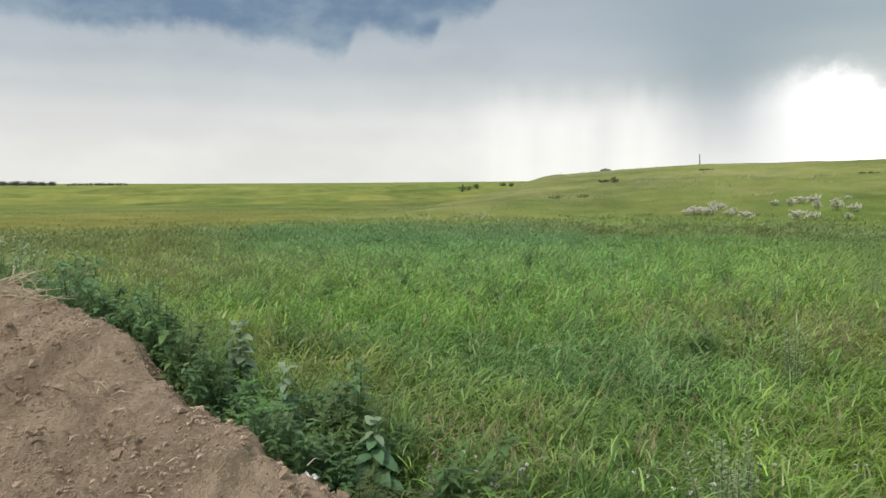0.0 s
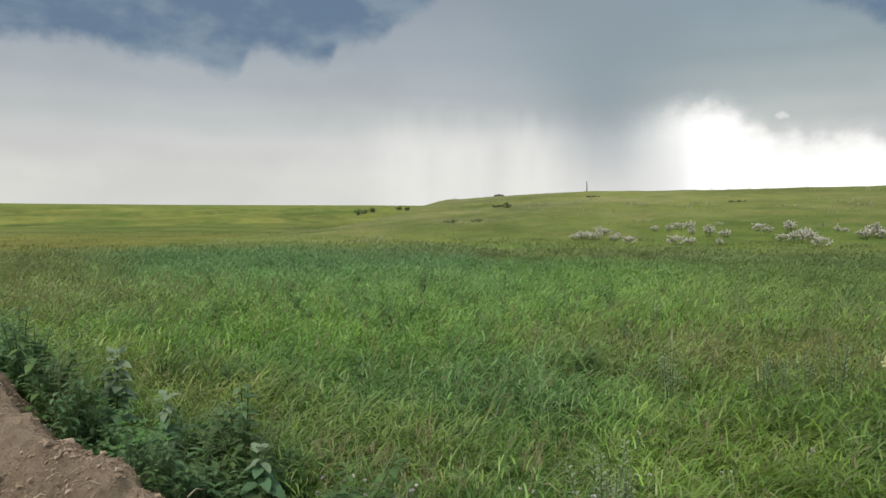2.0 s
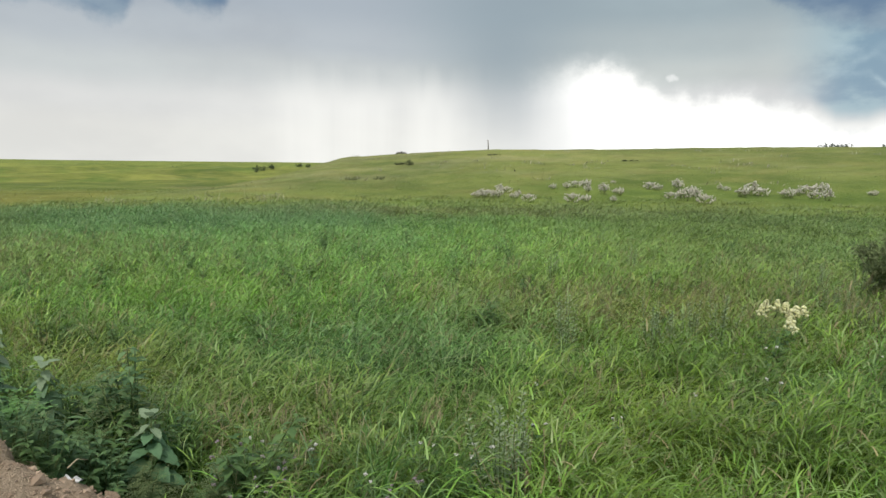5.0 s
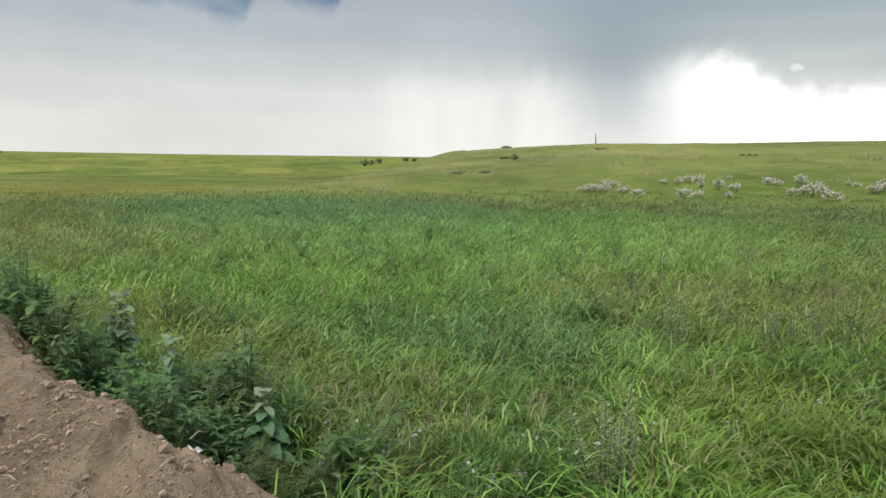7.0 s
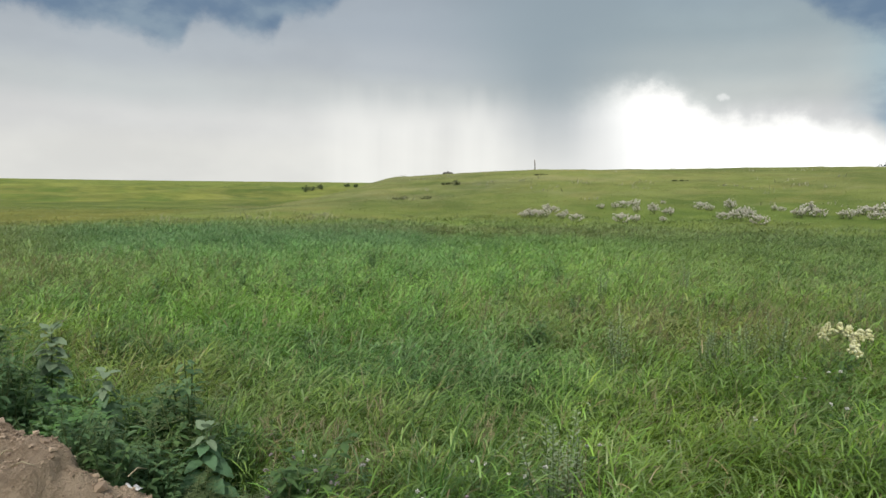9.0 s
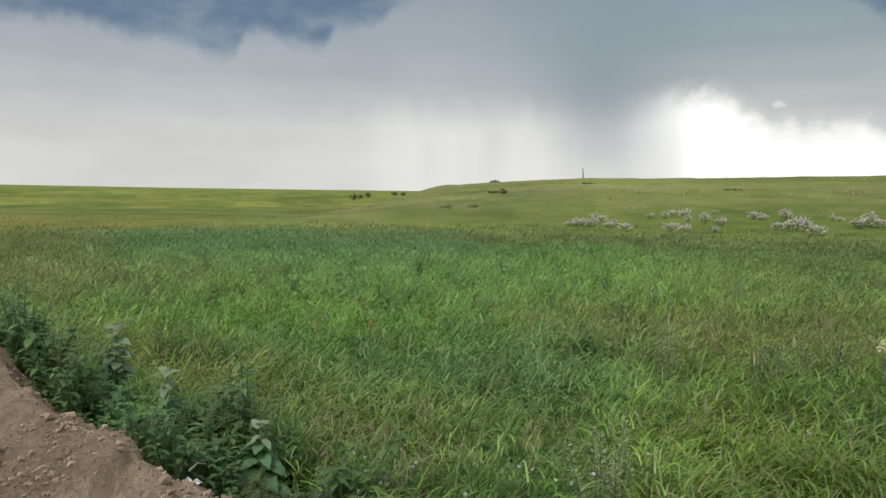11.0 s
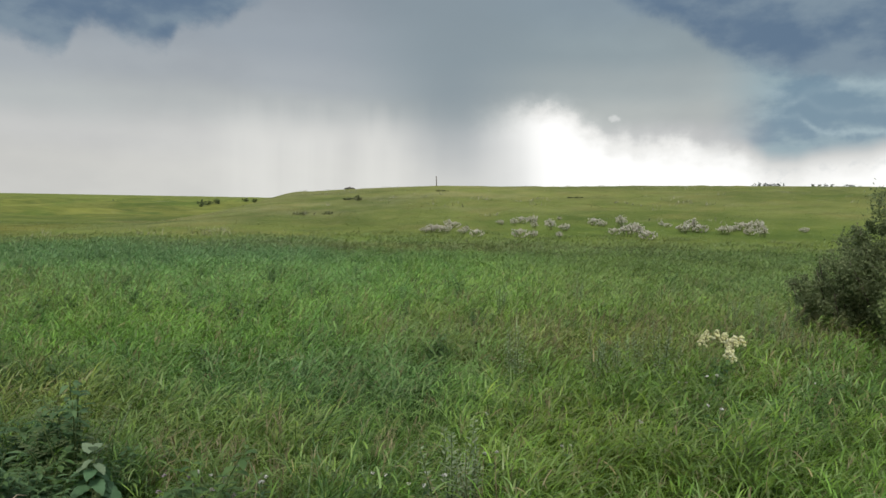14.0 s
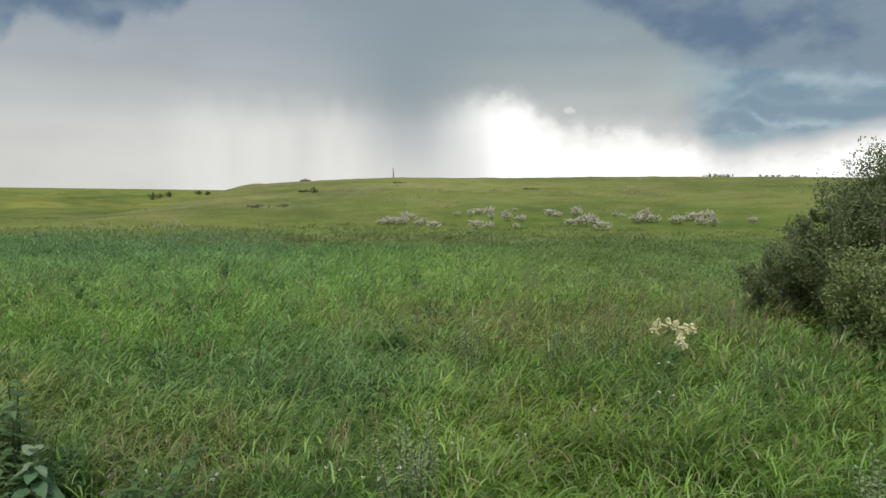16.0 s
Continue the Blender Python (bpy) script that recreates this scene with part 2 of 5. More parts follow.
# pale wisps under the dark cloud
for points, thick, share in (([(42, 7.4), (45.5, 7.0), (46.9, 7.1), (47.5, 6.5), (48.1, 6.1), (49.1, 5.8), (51, 5.9), (55, 5.6)], 0.22, 0.6), ([(42, 9.6), (44.2, 9.0), (45.5, 8.7), (46.6, 8.2), (47.4, 8.7), (48.5, 9.0), (50, 9.1), (52, 8.9), (55, 8.5)], 0.34, 0.45), ([(45.5, 7.5), (47, 8.3), (48.3, 7.6), (49.5, 7.25), (51, 7.4), (55, 7.0)], 0.26, 0.4)):
    gone = calc(wt, "DIVIDE", calc(wt, "SUBTRACT", calc(wt, "ADD", el, calc(wt, "MULTIPLY", calc(wt, "SUBTRACT", heads, 0.5), 0.9)), profile(wt, az, points, 12.0)), thick)
    wisp = calc(wt, "EXPONENT", calc(wt, "MULTIPLY", calc(wt, "MULTIPLY", gone, gone), -1.0))
    wisp = calc(wt, "MULTIPLY", wisp, calc(wt, "MULTIPLY", step(wt, az, 43.0, 46.5), step(wt, puff, 0.36, 0.56, 0.25, 1.0)))
    sky = mixc(wt, calc(wt, "MULTIPLY", wisp, calc(wt, "MULTIPLY", front, share)), sky, srgb(176, 195, 202))
back = wt.nodes.new("ShaderNodeBackground")
wt.links.new(sky, back.inputs[0])
back.inputs[1].default_value = 1.0
wt.links.new(back.outputs[0], wt.nodes.new("ShaderNodeOutputWorld").inputs[0])

sun = new("sun", bpy.data.lights.new("sun", "SUN"))
sun.data.energy, sun.data.angle, sun.data.color = 2.3, radians(11), (1.0, 0.95, 0.86)
a, e = radians(SUN_AZ), radians(SUN_EL)
sun.matrix_world = look((60 * math.sin(a) * math.cos(e), 60 * math.cos(a) * math.cos(e), 60 * math.sin(e)), (0, 0, 0))

# ---- materials ----
def material(name):
    m = bpy.data.materials.new(name)
    m.use_nodes = True
    t = m.node_tree
    return m, t, t.nodes["Principled BSDF"]


def attr(tree, name):
    n = tree.nodes.new("ShaderNodeAttribute")
    n.attribute_name = name
    return n.outputs["Color"]


def place(tree):
    return tree.nodes.new("ShaderNodeTexCoord").outputs["Object"]


def relief(tree, bsdf, height, strength, distance):
    n = tree.nodes.new("ShaderNodeBump")
    n.inputs["Strength"].default_value, n.inputs["Distance"].default_value = strength, distance
    tree.links.new(height, n.inputs["Height"])
    tree.links.new(n.outputs[0], bsdf.inputs["Normal"])


def see_through(m, tree, bsdf, colour, share):
    """Let part of the light pass through a thin leaf."""
    thin = tree.nodes.new("ShaderNodeBsdfTranslucent")
    sock(tree, thin, 0, colour)
    both = tree.nodes.new("ShaderNodeMixShader")
    both.inputs[0].default_value = share
    tree.links.new(bsdf.outputs[0], both.inputs[1])
    tree.links.new(thin.outputs[0], both.inputs[2])
    tree.links.new(both.outputs[0], tree.nodes["Material Output"].inputs[0])


def blade_material():
    """Grass whose colour is carried by the blades, mottled along their length."""
    m, t, b = material("grass_blade")
    c = attr(t, "tint")
    n = grain(t, place(t), 9.0, 3.0)
    c = mixc(t, 1.0, c, mixc(t, n, (0.72, 0.76, 0.70), (1.25, 1.2, 1.2)), "MULTIPLY")
    t.links.new(c, b.inputs["Base Color"])
    b.inputs["Roughness"].default_value = 0.45
    b.inputs["Specular IOR Level"].default_value = 0.5
    see_through(m, t, b, c, 0.35)
    return m


def leaf_material(name, dark, light, share=0.25, rough=0.55, scale=14.0, spread=0.0):
    m, t, b = material(name)
    info = t.nodes.new("ShaderNodeNewGeometry").outputs["Random Per Island"]
    n = grain(t, place(t), scale, 4.0)
    f = calc(t, "ADD", calc(t, "MULTIPLY", n, 0.55), calc(t, "MULTIPLY", info, 0.45 + spread))
    c = mixc(t, step(t, f, 0.25, 0.8), dark, light)
    t.links.new(c, b.inputs["Base Color"])
    b.inputs["Roughness"].default_value = rough
    b.inputs["Specular IOR Level"].default_value = 0.3
    relief(t, b, grain(t, place(t), scale * 12, 2.0), 0.25, 0.004)
    see_through(m, t, b, c, share)
    return m


def bark_material(name, dark, light, scale=30.0):
    m, t, b = material(name)
    n = grain(t, place(t), scale, 5.0, 0.65)
    t.links.new(mixc(t, step(t, n, 0.3, 0.7), dark, light), b.inputs["Base Color"])
    b.inputs["Roughness"].default_value = 0.85
    relief(t, b, n, 0.6, 0.01)
    return m


def ground_material():
    """Turf under and beyond the tall grass: patches at several sizes, with thatch."""
    m, t, b = material("turf")
    p = place(t)
    c = attr(t, "tint")
    big = grain(t, p, 0.045, 5.0, 0.6)
    mid = grain(t, p, 0.35, 5.0, 0.65)
    fine = grain(t, p, 6.0, 6.0, 0.7)
    tone = calc(t, "ADD", calc(t, "MULTIPLY", big, 0.45), calc(t, "ADD", calc(t, "MULTIPLY", mid, 0.3), calc(t, "MULTIPLY", fine, 0.25)))
    c = mixc(t, 1.0, c, mixc(t, step(t, tone, 0.36, 0.64), (0.58, 0.66, 0.56), (1.42, 1.32, 1.3)), "MULTIPLY")
    straw = step(t, grain(t, p, 0.12, 6.0, 0.72), 0.6, 0.72)
    c = mixc(t, calc(t, "MULTIPLY", straw, 0.45), c, (0.30, 0.28, 0.16))
    t.links.new(c, b.inputs["Base Color"])
    b.inputs["Roughness"].default_value = 0.9
    b.inputs["Specular IOR Level"].default_value = 0.1
    relief(t, b, calc(t, "ADD", fine, mid), 0.8, 0.12)
    return m


def soil_material():
    m, t, b = material("dry_soil")
    p = place(t)
    a1 = grain(t, p, 2.2, 5.0, 0.6)
    a2 = grain(t, p, 22.0, 6.0, 0.7)
    a3 = grain(t, p, 110.0, 4.0, 0.7)
    f = calc(t, "ADD", calc(t, "MULTIPLY", a1, 0.5), calc(t, "ADD", calc(t, "MULTIPLY", a2, 0.3), calc(t, "MULTIPLY", a3, 0.2)))
    c = mixc(t, step(t, f, 0.38, 0.62), SOIL_DARK, SOIL_LIGHT)
    t.links.new(c, b.inputs["Base Color"])
    b.inputs["Roughness"].default_value = 0.95
    b.inputs["Specular IOR Level"].default_value = 0.12
    relief(t, b, calc(t, "ADD", a2, calc(t, "MULTIPLY", a3, 0.5)), 1.0, 0.075)
    return m


def clod_material():
    m, t, b = material("soil_clod")
    r = t.nodes.new("ShaderNodeObjectInfo").outputs["Random"]
    p = place(t)
    n = grain(t, p, 45.0, 5.0, 0.7)
    f = calc(t, "ADD", calc(t, "MULTIPLY", n, 0.6), calc(t, "MULTIPLY", r, 0.4))
    t.links.new(mixc(t, step(t, f, 0.25, 0.75), SOIL_DARK, (0.380, 0.292, 0.208)), b.inputs["Base Color"])
    b.inputs["Roughness"].default_value = 0.95
    b.inputs["Specular IOR Level"].default_value = 0.1
    relief(t, b, n, 0.7, 0.012)
    return m


SOIL_DARK, SOIL_LIGHT = (0.252, 0.188, 0.128), (0.535, 0.420, 0.302)
BLADE = blade_material()
TURF = ground_material()
SOIL = soil_material()
CLOD = clod_material()
WEED = leaf_material("weed_leaf", (0.085, 0.172, 0.076), (0.200, 0.325, 0.142), 0.5)
PALE_WEED = leaf_material("pale_weed_leaf", (0.085, 0.190, 0.052), (0.150, 0.300, 0.085))
BROAD = leaf_material("broad_leaf", (0.075, 0.165, 0.080), (0.165, 0.300, 0.150), 0.35, scale=30.0)
GREY_LEAF = leaf_material("grey_leaf", (0.15, 0.23, 0.13), (0.31, 0.40, 0.25), 0.35, scale=30.0)
WILLOW = leaf_material("willow_leaf", (0.125, 0.168, 0.074), (0.265, 0.315, 0.150), 0.5, spread=0.1)
WILLOW_LIGHT = leaf_material("pale_willow_leaf", (0.140, 0.200, 0.070), (0.345, 0.415, 0.170), 0.45, spread=0.1)
SHRUB = leaf_material("shrub_leaf", (0.10, 0.125, 0.055), (0.19, 0.215, 0.10), 0.4, scale=4.0)
BLOSSOM = leaf_material("shrub_blossom", (0.62, 0.58, 0.50), (0.90, 0.88, 0.82), share=0.4, scale=6.0)
# shrubs beyond 110 m: leaf colour lightened to carry distance haze
FAR_SHRUB = leaf_material("far_shrub_leaf", (0.085, 0.120, 0.055), (0.165, 0.205, 0.095), 0.45, scale=2.0)
# skyline tree leaves greyed and paled: distance haze put into the colour
HAZED_TREE = leaf_material("hazed_tree_leaf", (0.100, 0.118, 0.108), (0.165, 0.185, 0.165), scale=0.4)
PETAL = leaf_material("white_petal", (0.70, 0.68, 0.65), (0.90, 0.89, 0.86), share=0.4, scale=20.0)
CREAM = leaf_material("cream_petal", (0.80, 0.80, 0.44), (0.94, 0.94, 0.68), share=0.4, scale=40.0)
MAUVE = leaf_material("faded_mauve_petal", (0.22, 0.17, 0.20), (0.42, 0.36, 0.38), share=0.2, scale=40.0)
HERB = leaf_material("herb_leaf", (0.080, 0.158, 0.058), (0.168, 0.275, 0.095), 0.45)
WISP = leaf_material("fine_herb_leaf", (0.125, 0.185, 0.075), (0.255, 0.315, 0.145), 0.5)
THISTLE = leaf_material("felted_leaf", (0.085, 0.170, 0.085), (0.19, 0.305, 0.165), 0.4, scale=30.0)
SILVER = leaf_material("silvery_leaf", (0.20, 0.28, 0.14), (0.40, 0.47, 0.30), share=0.35, scale=30.0)
STALK = leaf_material("dry_stalk", (0.19, 0.165, 0.085), (0.33, 0.285, 0.155), share=0.2, scale=20.0)
STRAW = leaf_material("dry_straw", (0.34, 0.28, 0.18), (0.62, 0.55, 0.38), share=0.15, scale=20.0)
STEM = bark_material("green_stem", (0.06, 0.10, 0.03), (0.13, 0.18, 0.06))
BARK = bark_material("bark", (0.05, 0.04, 0.03), (0.16, 0.13, 0.10))
GREY_WOOD = bark_material("weathered_wood", (0.09, 0.08, 0.07), (0.24, 0.22, 0.19))
PLASTIC, _t, _b = material("white_plastic_film")
_b.inputs["Roughness"].default_value = 0.35
_t.links.new(mixc(_t, grain(_t, place(_t), 60.0), (0.42, 0.42, 0.42), (0.66, 0.66, 0.65)), _b.inputs["Base Color"])
STONE = bark_material("grey_stone", (0.06, 0.055, 0.05), (0.16, 0.15, 0.13), 8.0)
FLECK, _t, _b = material("earth_fragment")
_r = _t.nodes.new("ShaderNodeNewGeometry").outputs["Random Per Island"]
_t.links.new(mixc(_t, calc(_t, "MULTIPLY", _r, _r), (0.220, 0.163, 0.113), (0.370, 0.285, 0.204)), _b.inputs["Base Color"])
_b.inputs["Roughness"].default_value = 0.95


# ---- mesh helpers ----
rng = np.random.default_rng(7)


def link_mesh(name, verts, faces, mat, parent=None, label=""):
    me = bpy.data.meshes.new(name)
    me.from_pydata([tuple(v) for v in verts], [], faces)
    me.materials.append(mat)
    ob = new(name, me)
    if parent:
        ob.parent = parent
    if label:
        ob["label"] = label
    return ob


def smooth(ob):
    ob.data.polygons.foreach_set("use_smooth", [True] * len(ob.data.polygons))
    return ob


def big_mesh(name, verts, quads, tris, mat, tint=None, parent=None):
    """A mesh straight from arrays, with a colour for each vertex."""
    me = bpy.data.meshes.new(name)
    loops = np.concatenate([np.asarray(quads, dtype=np.int32).ravel(), np.asarray(tris, dtype=np.int32).ravel()])
    nq, nt = len(quads), len(tris)
    me.vertices.add(len(verts))
    me.vertices.foreach_set("co", np.asarray(verts, dtype=np.float32).ravel())
    me.loops.add(len(loops))
    me.loops.foreach_set("vertex_index", loops)
    me.polygons.add(nq + nt)
    me.polygons.foreach_set("loop_start", np.concatenate([np.arange(nq) * 4, nq * 4 + np.arange(nt) * 3]).astype(np.int32))
    me.update(calc_edges=True)
    me.validate()
    if tint is not None:
        at = me.attributes.new("tint", "FLOAT_COLOR", "POINT")
        at.data.foreach_set("color", np.concatenate([tint, np.ones((len(tint), 1))], axis=1).astype(np.float32).ravel())
    me.materials.append(mat)
    ob = new(name, me)
    if parent:
        ob.parent = parent
    return smooth(ob)


class Geo:
    """Gathers leaves, stems and strips of one part."""

    def __init__(self):
        self.v, self.f = [], []

    def leaf(self, base, way, length, width, droop=0.3, fold=0.2, side=None, shape=(0.55, 1.0, 0.55)):
        """A leaf with a midrib and a folded blade, bending down towards its tip."""
        base, way = Vector(base), Vector(way).normalized()
        s = Vector(side) if side else way.cross(Vector((0, 0, 1)))
        if s.length < 1e-3:
            s = Vector((1, 0, 0))
        s.normalize()
        up = s.cross(way).normalized()
        i0 = len(self.v)
        self.v.append(base)
        cuts = (0.25, 0.5, 0.78)
        for k, w in zip(cuts, shape):
            mid = base + way * length * k - Vector((0, 0, 1)) * droop * length * k * k
            self.v += [mid - s * width * w / 2 + up * fold * width * w / 2, mid, mid + s * width * w / 2 + up * fold * width * w / 2]
        self.v.append(base + way * length - Vector((0, 0, 1)) * droop * length)
        a = i0 + 1
        self.f += [(i0, a + 1, a), (i0, a + 2, a + 1)]
        for k in range(2):
            b = a + 3 * k
            self.f += [(b, b + 1, b + 4, b + 3), (b + 1, b + 2, b + 5, b + 4)]
        b = a + 6
        self.f += [(b, b + 1, b + 3), (b + 1, b + 2, b + 3)]

    def tube(self, points, r0, r1, sides=5):
        i0, n = len(self.v), len(points)
        pts = [Vector(p) for p in points]
        for k, p in enumerate(pts):
            d = (pts[min(k + 1, n - 1)] - pts[max(k - 1, 0)]).normalized()
            s = d.cross(Vector((0.3, 1, 0.2))).normalized()
            u = d.cross(s)
            r = r0 + (r1 - r0) * k / (n - 1)
            for j in range(sides):
                q = 2 * math.pi * j / sides
                self.v.append(p + (s * math.cos(q) + u * math.sin(q)) * r)
        for k in range(n - 1):
            for j in range(sides):
                a, b = i0 + k * sides + j, i0 + k * sides + (j + 1) % sides
                self.f.append((a, b, b + sides, a + sides))
        self.f.append(tuple(range(i0 + (n - 1) * sides, i0 + n * sides)))
        self.f.append(tuple(reversed(range(i0, i0 + sides))))

    def ball(self, centre, r, flat=0.8):
        """A small uneven bud or flower head."""
        c, i0 = Vector(centre), len(self.v)
        for dz, k in ((-0.9, 0.45), (0.1, 1.0), (0.85, 0.55)):
            for j in range(5):
                q = 2 * math.pi * j / 5 + dz
                rr = r * k * random.uniform(0.8, 1.2)
                self.v.append(c + Vector((rr * math.cos(q), rr * math.sin(q), dz * r * flat)))
        for k in range(2):
            for j in range(5):
                a, b = i0 + 5 * k + j, i0 + 5 * k + (j + 1) % 5
                self.f.append((a, b, b + 5, a + 5))
        self.f += [tuple(range(i0 + 10, i0 + 15)), tuple(reversed(range(i0, i0 + 5)))]

    def make(self, name, mat, parent=None, label=""):
        return smooth(link_mesh(name, self.v, self.f, mat, parent, label))


def thing(name, label, category, group=""):
    return tagged(new(name), label, category, group)


# ---- lie of the land ----
HILL = [(-180, 0.0), (-60, 0.0), (-30, 0.0), (-14, 3.6), (9.9, 3.6), (13.1, 4.15), (16.4, 4.6), (20, 4.98), (27, 5.15), (34, 5.35), (45, 5.65), (52, 5.6), (70, 5.0), (110, 2.0), (150, 0.0), (180, 0.0)]
HILL_AZ, HILL_TOP = np.array([h[0] for h in HILL]), np.array([h[1] for h in HILL])


def wave(x, y, size, seed, layers=4):
    """Smooth noise between about -1 and 1, for arrays of places."""
    g = np.random.default_rng(seed)
    out = np.zeros_like(x, dtype=float)
    amp = 1.0
    for k in range(layers):
        for _ in range(3):
            q, ph = g.uniform(0, 2 * math.pi), g.uniform(0, 2 * math.pi)
            f = 2 * math.pi / size * g.uniform(0.7, 1.4)
            out += amp / 3 * np.sin(f * (x * math.cos(q) + y * math.sin(q)) + ph + 1.3 * np.sin(f * 0.7 * (y * math.cos(q) - x * math.sin(q)) + 2 * ph))
        amp, size = amp * 0.6, size * 0.47
    return out


def ramp(v, lo, hi):
    k = np.clip((v - lo) / (hi - lo), 0, 1)
    return k * k * (3 - 2 * k)


def on_hill(x, y, lo=-8.0, hi=5.0):
    """0 on the plain, 1 on the hill, which ends in a flank to the left."""
    return ramp(0.981 * x - 0.193 * y + 7.9, lo, hi)


def ground_z(x, y):
    x, y = np.asarray(x, dtype=float), np.asarray(y, dtype=float)
    r = np.hypot(x, y)
    top = np.interp(np.degrees(np.arctan2(x, y)), HILL_AZ, HILL_TOP)
    k = np.clip((r - 24) / 86, 0, 1)
    top = top * on_hill(x, y)
    hill = top * (0.35 * k + 0.65 * k * k * (3 - 2 * k)) - np.maximum(r - 110, 0) * 0.006 * np.clip(top / 4, 0, 1)
    plain = np.maximum(r - 140, 0) * np.interp(np.degrees(np.arctan2(x, y)), (-60, -30, -12, 0, 8, 60), (0.0060, 0.0061, 0.0071, 0.0088, 0.0097, 0.0097))
    far = np.maximum(hill, 0) * np.clip(1.6 - r / 600, 0, 1)
    z = np.maximum(far, plain)
    z = z + 0.05 * wave(x, y, 6.0, 3, 3) * ramp(r, 3, 12)
    z = z - 0.7 * ramp(r, 45, 90) * (1 - ramp(r, 150, 260)) * (1 - ramp(top, 0.2, 1.5))
    z = z + (0.0040 - 0.0034 * ramp(r, 250, 600)) * np.minimum(r, 700) * wave(x, y, 75.0, 5, 4) * ramp(r, 50, 140) * np.where(top > 2.3, 0.35, 1.0)
    return z


def spot(az, el, lift=0.0):
    """The place on the ground seen from the eye at that bearing and height, in degrees."""
    s, c, k = math.sin(radians(az)), math.cos(radians(az)), math.tan(radians(el))
    r = 2.0
    while r < 900 and 1.65 + r * k > float(ground_z(r * s, r * c)) + lift:
        r *= 1.01
    return r * s, r * c, float(ground_z(r * s, r * c))


def blob(x, y, cx, cy, rx, ry, turn=0.0):
    c, s = math.cos(radians(turn)), math.sin(radians(turn))
    u, v = (x - cx) * c + (y - cy) * s, -(x - cx) * s + (y - cy) * c
    return np.exp(-((u / rx) ** 2 + (v / ry) ** 2))


def lay(c, f, colour):
    return c * (1 - f[:, None]) + f[:, None] * np.array(colour)


def reed_stand(x, y):
    """Where the bluish reed grass grows far out, ending in a sharp edge."""
    r, b = np.hypot(x, y), np.degrees(np.arctan2(x, y))
    return ramp(r, 15, 22) * (1 - ramp(r + 1.5 * wave(x, y, 5.0, 64, 2), 29.5, 32.5)) * ramp(b, -24, -15) * (1 - ramp(b, 8, 15))


def field_colour(x, y):
    """What grows where: the mean colour of the grass at each place."""
    r, b = np.hypot(x, y), np.degrees(np.arctan2(x, y))
    n1, n2, n3 = wave(x, y, 7.0, 11), wave(x, y, 2.6, 12), wave(x, y, 24.0, 13)
    c = np.tile(np.array((0.115, 0.212, 0.046)), (len(x), 1))
    c = lay(c, 0.6 * ramp(n1, 0.0, 0.8), (0.150, 0.225, 0.050))
    c = lay(c, 0.7 * ramp(n2, 0.1, 0.8), (0.078, 0.170, 0.062))
    # meadow grass of a fresher green, away from the bank
    c = lay(c, 0.65 * ramp(r, 9, 14) * (1 - ramp(r, 26, 36)) * ramp(n3, -0.5, 0.3), (0.100, 0.196, 0.066))
    # bluish stand of reed grass far out
    c = lay(c, 0.75 * reed_stand(x, y), (0.096, 0.192, 0.084))
    # bluish patch close by
    c = lay(c, 0.7 * np.clip(blob(x, y, 1.1, 6.1, 1.6, 0.9, 15) + 0.8 * blob(x, y, 1.6, 5.0, 0.9, 0.7), 0, 1), (0.100, 0.182, 0.086))
    c = lay(c, 0.75 * blob(x, y, 2.3, 3.9, 1.3, 1.0, 10), (0.170, 0.250, 0.055))
    c = lay(c, 0.5 * blob(x, y, 0.3, 3.6, 0.8, 0.5), (0.155, 0.190, 0.070))
    c = lay(c, 0.75 * np.clip(blob(x, y, -1.9, 7.0, 0.6, 2.0, 38) + 0.6 * blob(x, y, -0.7, 5.4, 0.45, 0.8, 30), 0, 1), (0.165, 0.196, 0.054))
    c = lay(c, 0.3 * blob(x, y, 0.2, 4.5, 0.7, 0.6), (0.160, 0.185, 0.055))
    # reddish panicles
    c = lay(c, 0.7 * np.clip(blob(x, y, 4.3, 6.9, 1.9, 0.9, -8) + 0.6 * blob(x, y, 3.0, 8.8, 1.2, 0.8), 0, 1), (0.150, 0.142, 0.066))
    c = lay(c, 0.65 * blob(x, y, 8.0, 25.5, 10.0, 2.4, -14), (0.150, 0.145, 0.064))
    c = lay(c, 0.6 * blob(x, y, -5.0, 12.5, 3.0, 3.0), (0.150, 0.165, 0.062))
    c = lay(c, 0.7 * ramp(r, 13, 19) * (1 - ramp(b, -22, -11)), (0.152, 0.160, 0.060))
    c = lay(c, 0.45 * ramp(b, 18, 34) * ramp(r, 8, 12) * (1 - ramp(r, 26, 34)), (0.140, 0.182, 0.055))
    # olive steppe beyond, in long low bands; darker ones paint in the shade of hollows
    hill = on_hill(x, y, -9.0, -3.0) * ramp(r, 27, 36)
    beyond = ramp(r, 28, 36) * (1 - hill)
    c = lay(c, 0.92 * beyond, (0.160, 0.168, 0.058))
    c = lay(c, 0.6 * beyond * (1 - ramp(r, 40, 60)), (0.175, 0.172, 0.058))
    c = lay(c, 0.75 * beyond * ramp(r, 50, 62) * (1 - ramp(r, 90, 130)), (0.102, 0.138, 0.042))
    c = lay(c, 0.5 * beyond * ramp(r, 60, 75) * (1 - ramp(r, 80, 110)) * ramp(wave(x, y, 30.0, 18), 0.1, 0.7), (0.140, 0.132, 0.078))
    c = lay(c, 0.75 * beyond * ramp(r, 85, 120) * ramp(wave(x, y * 0.5, 42.0, 17), -0.1, 0.6), (0.085, 0.135, 0.036))
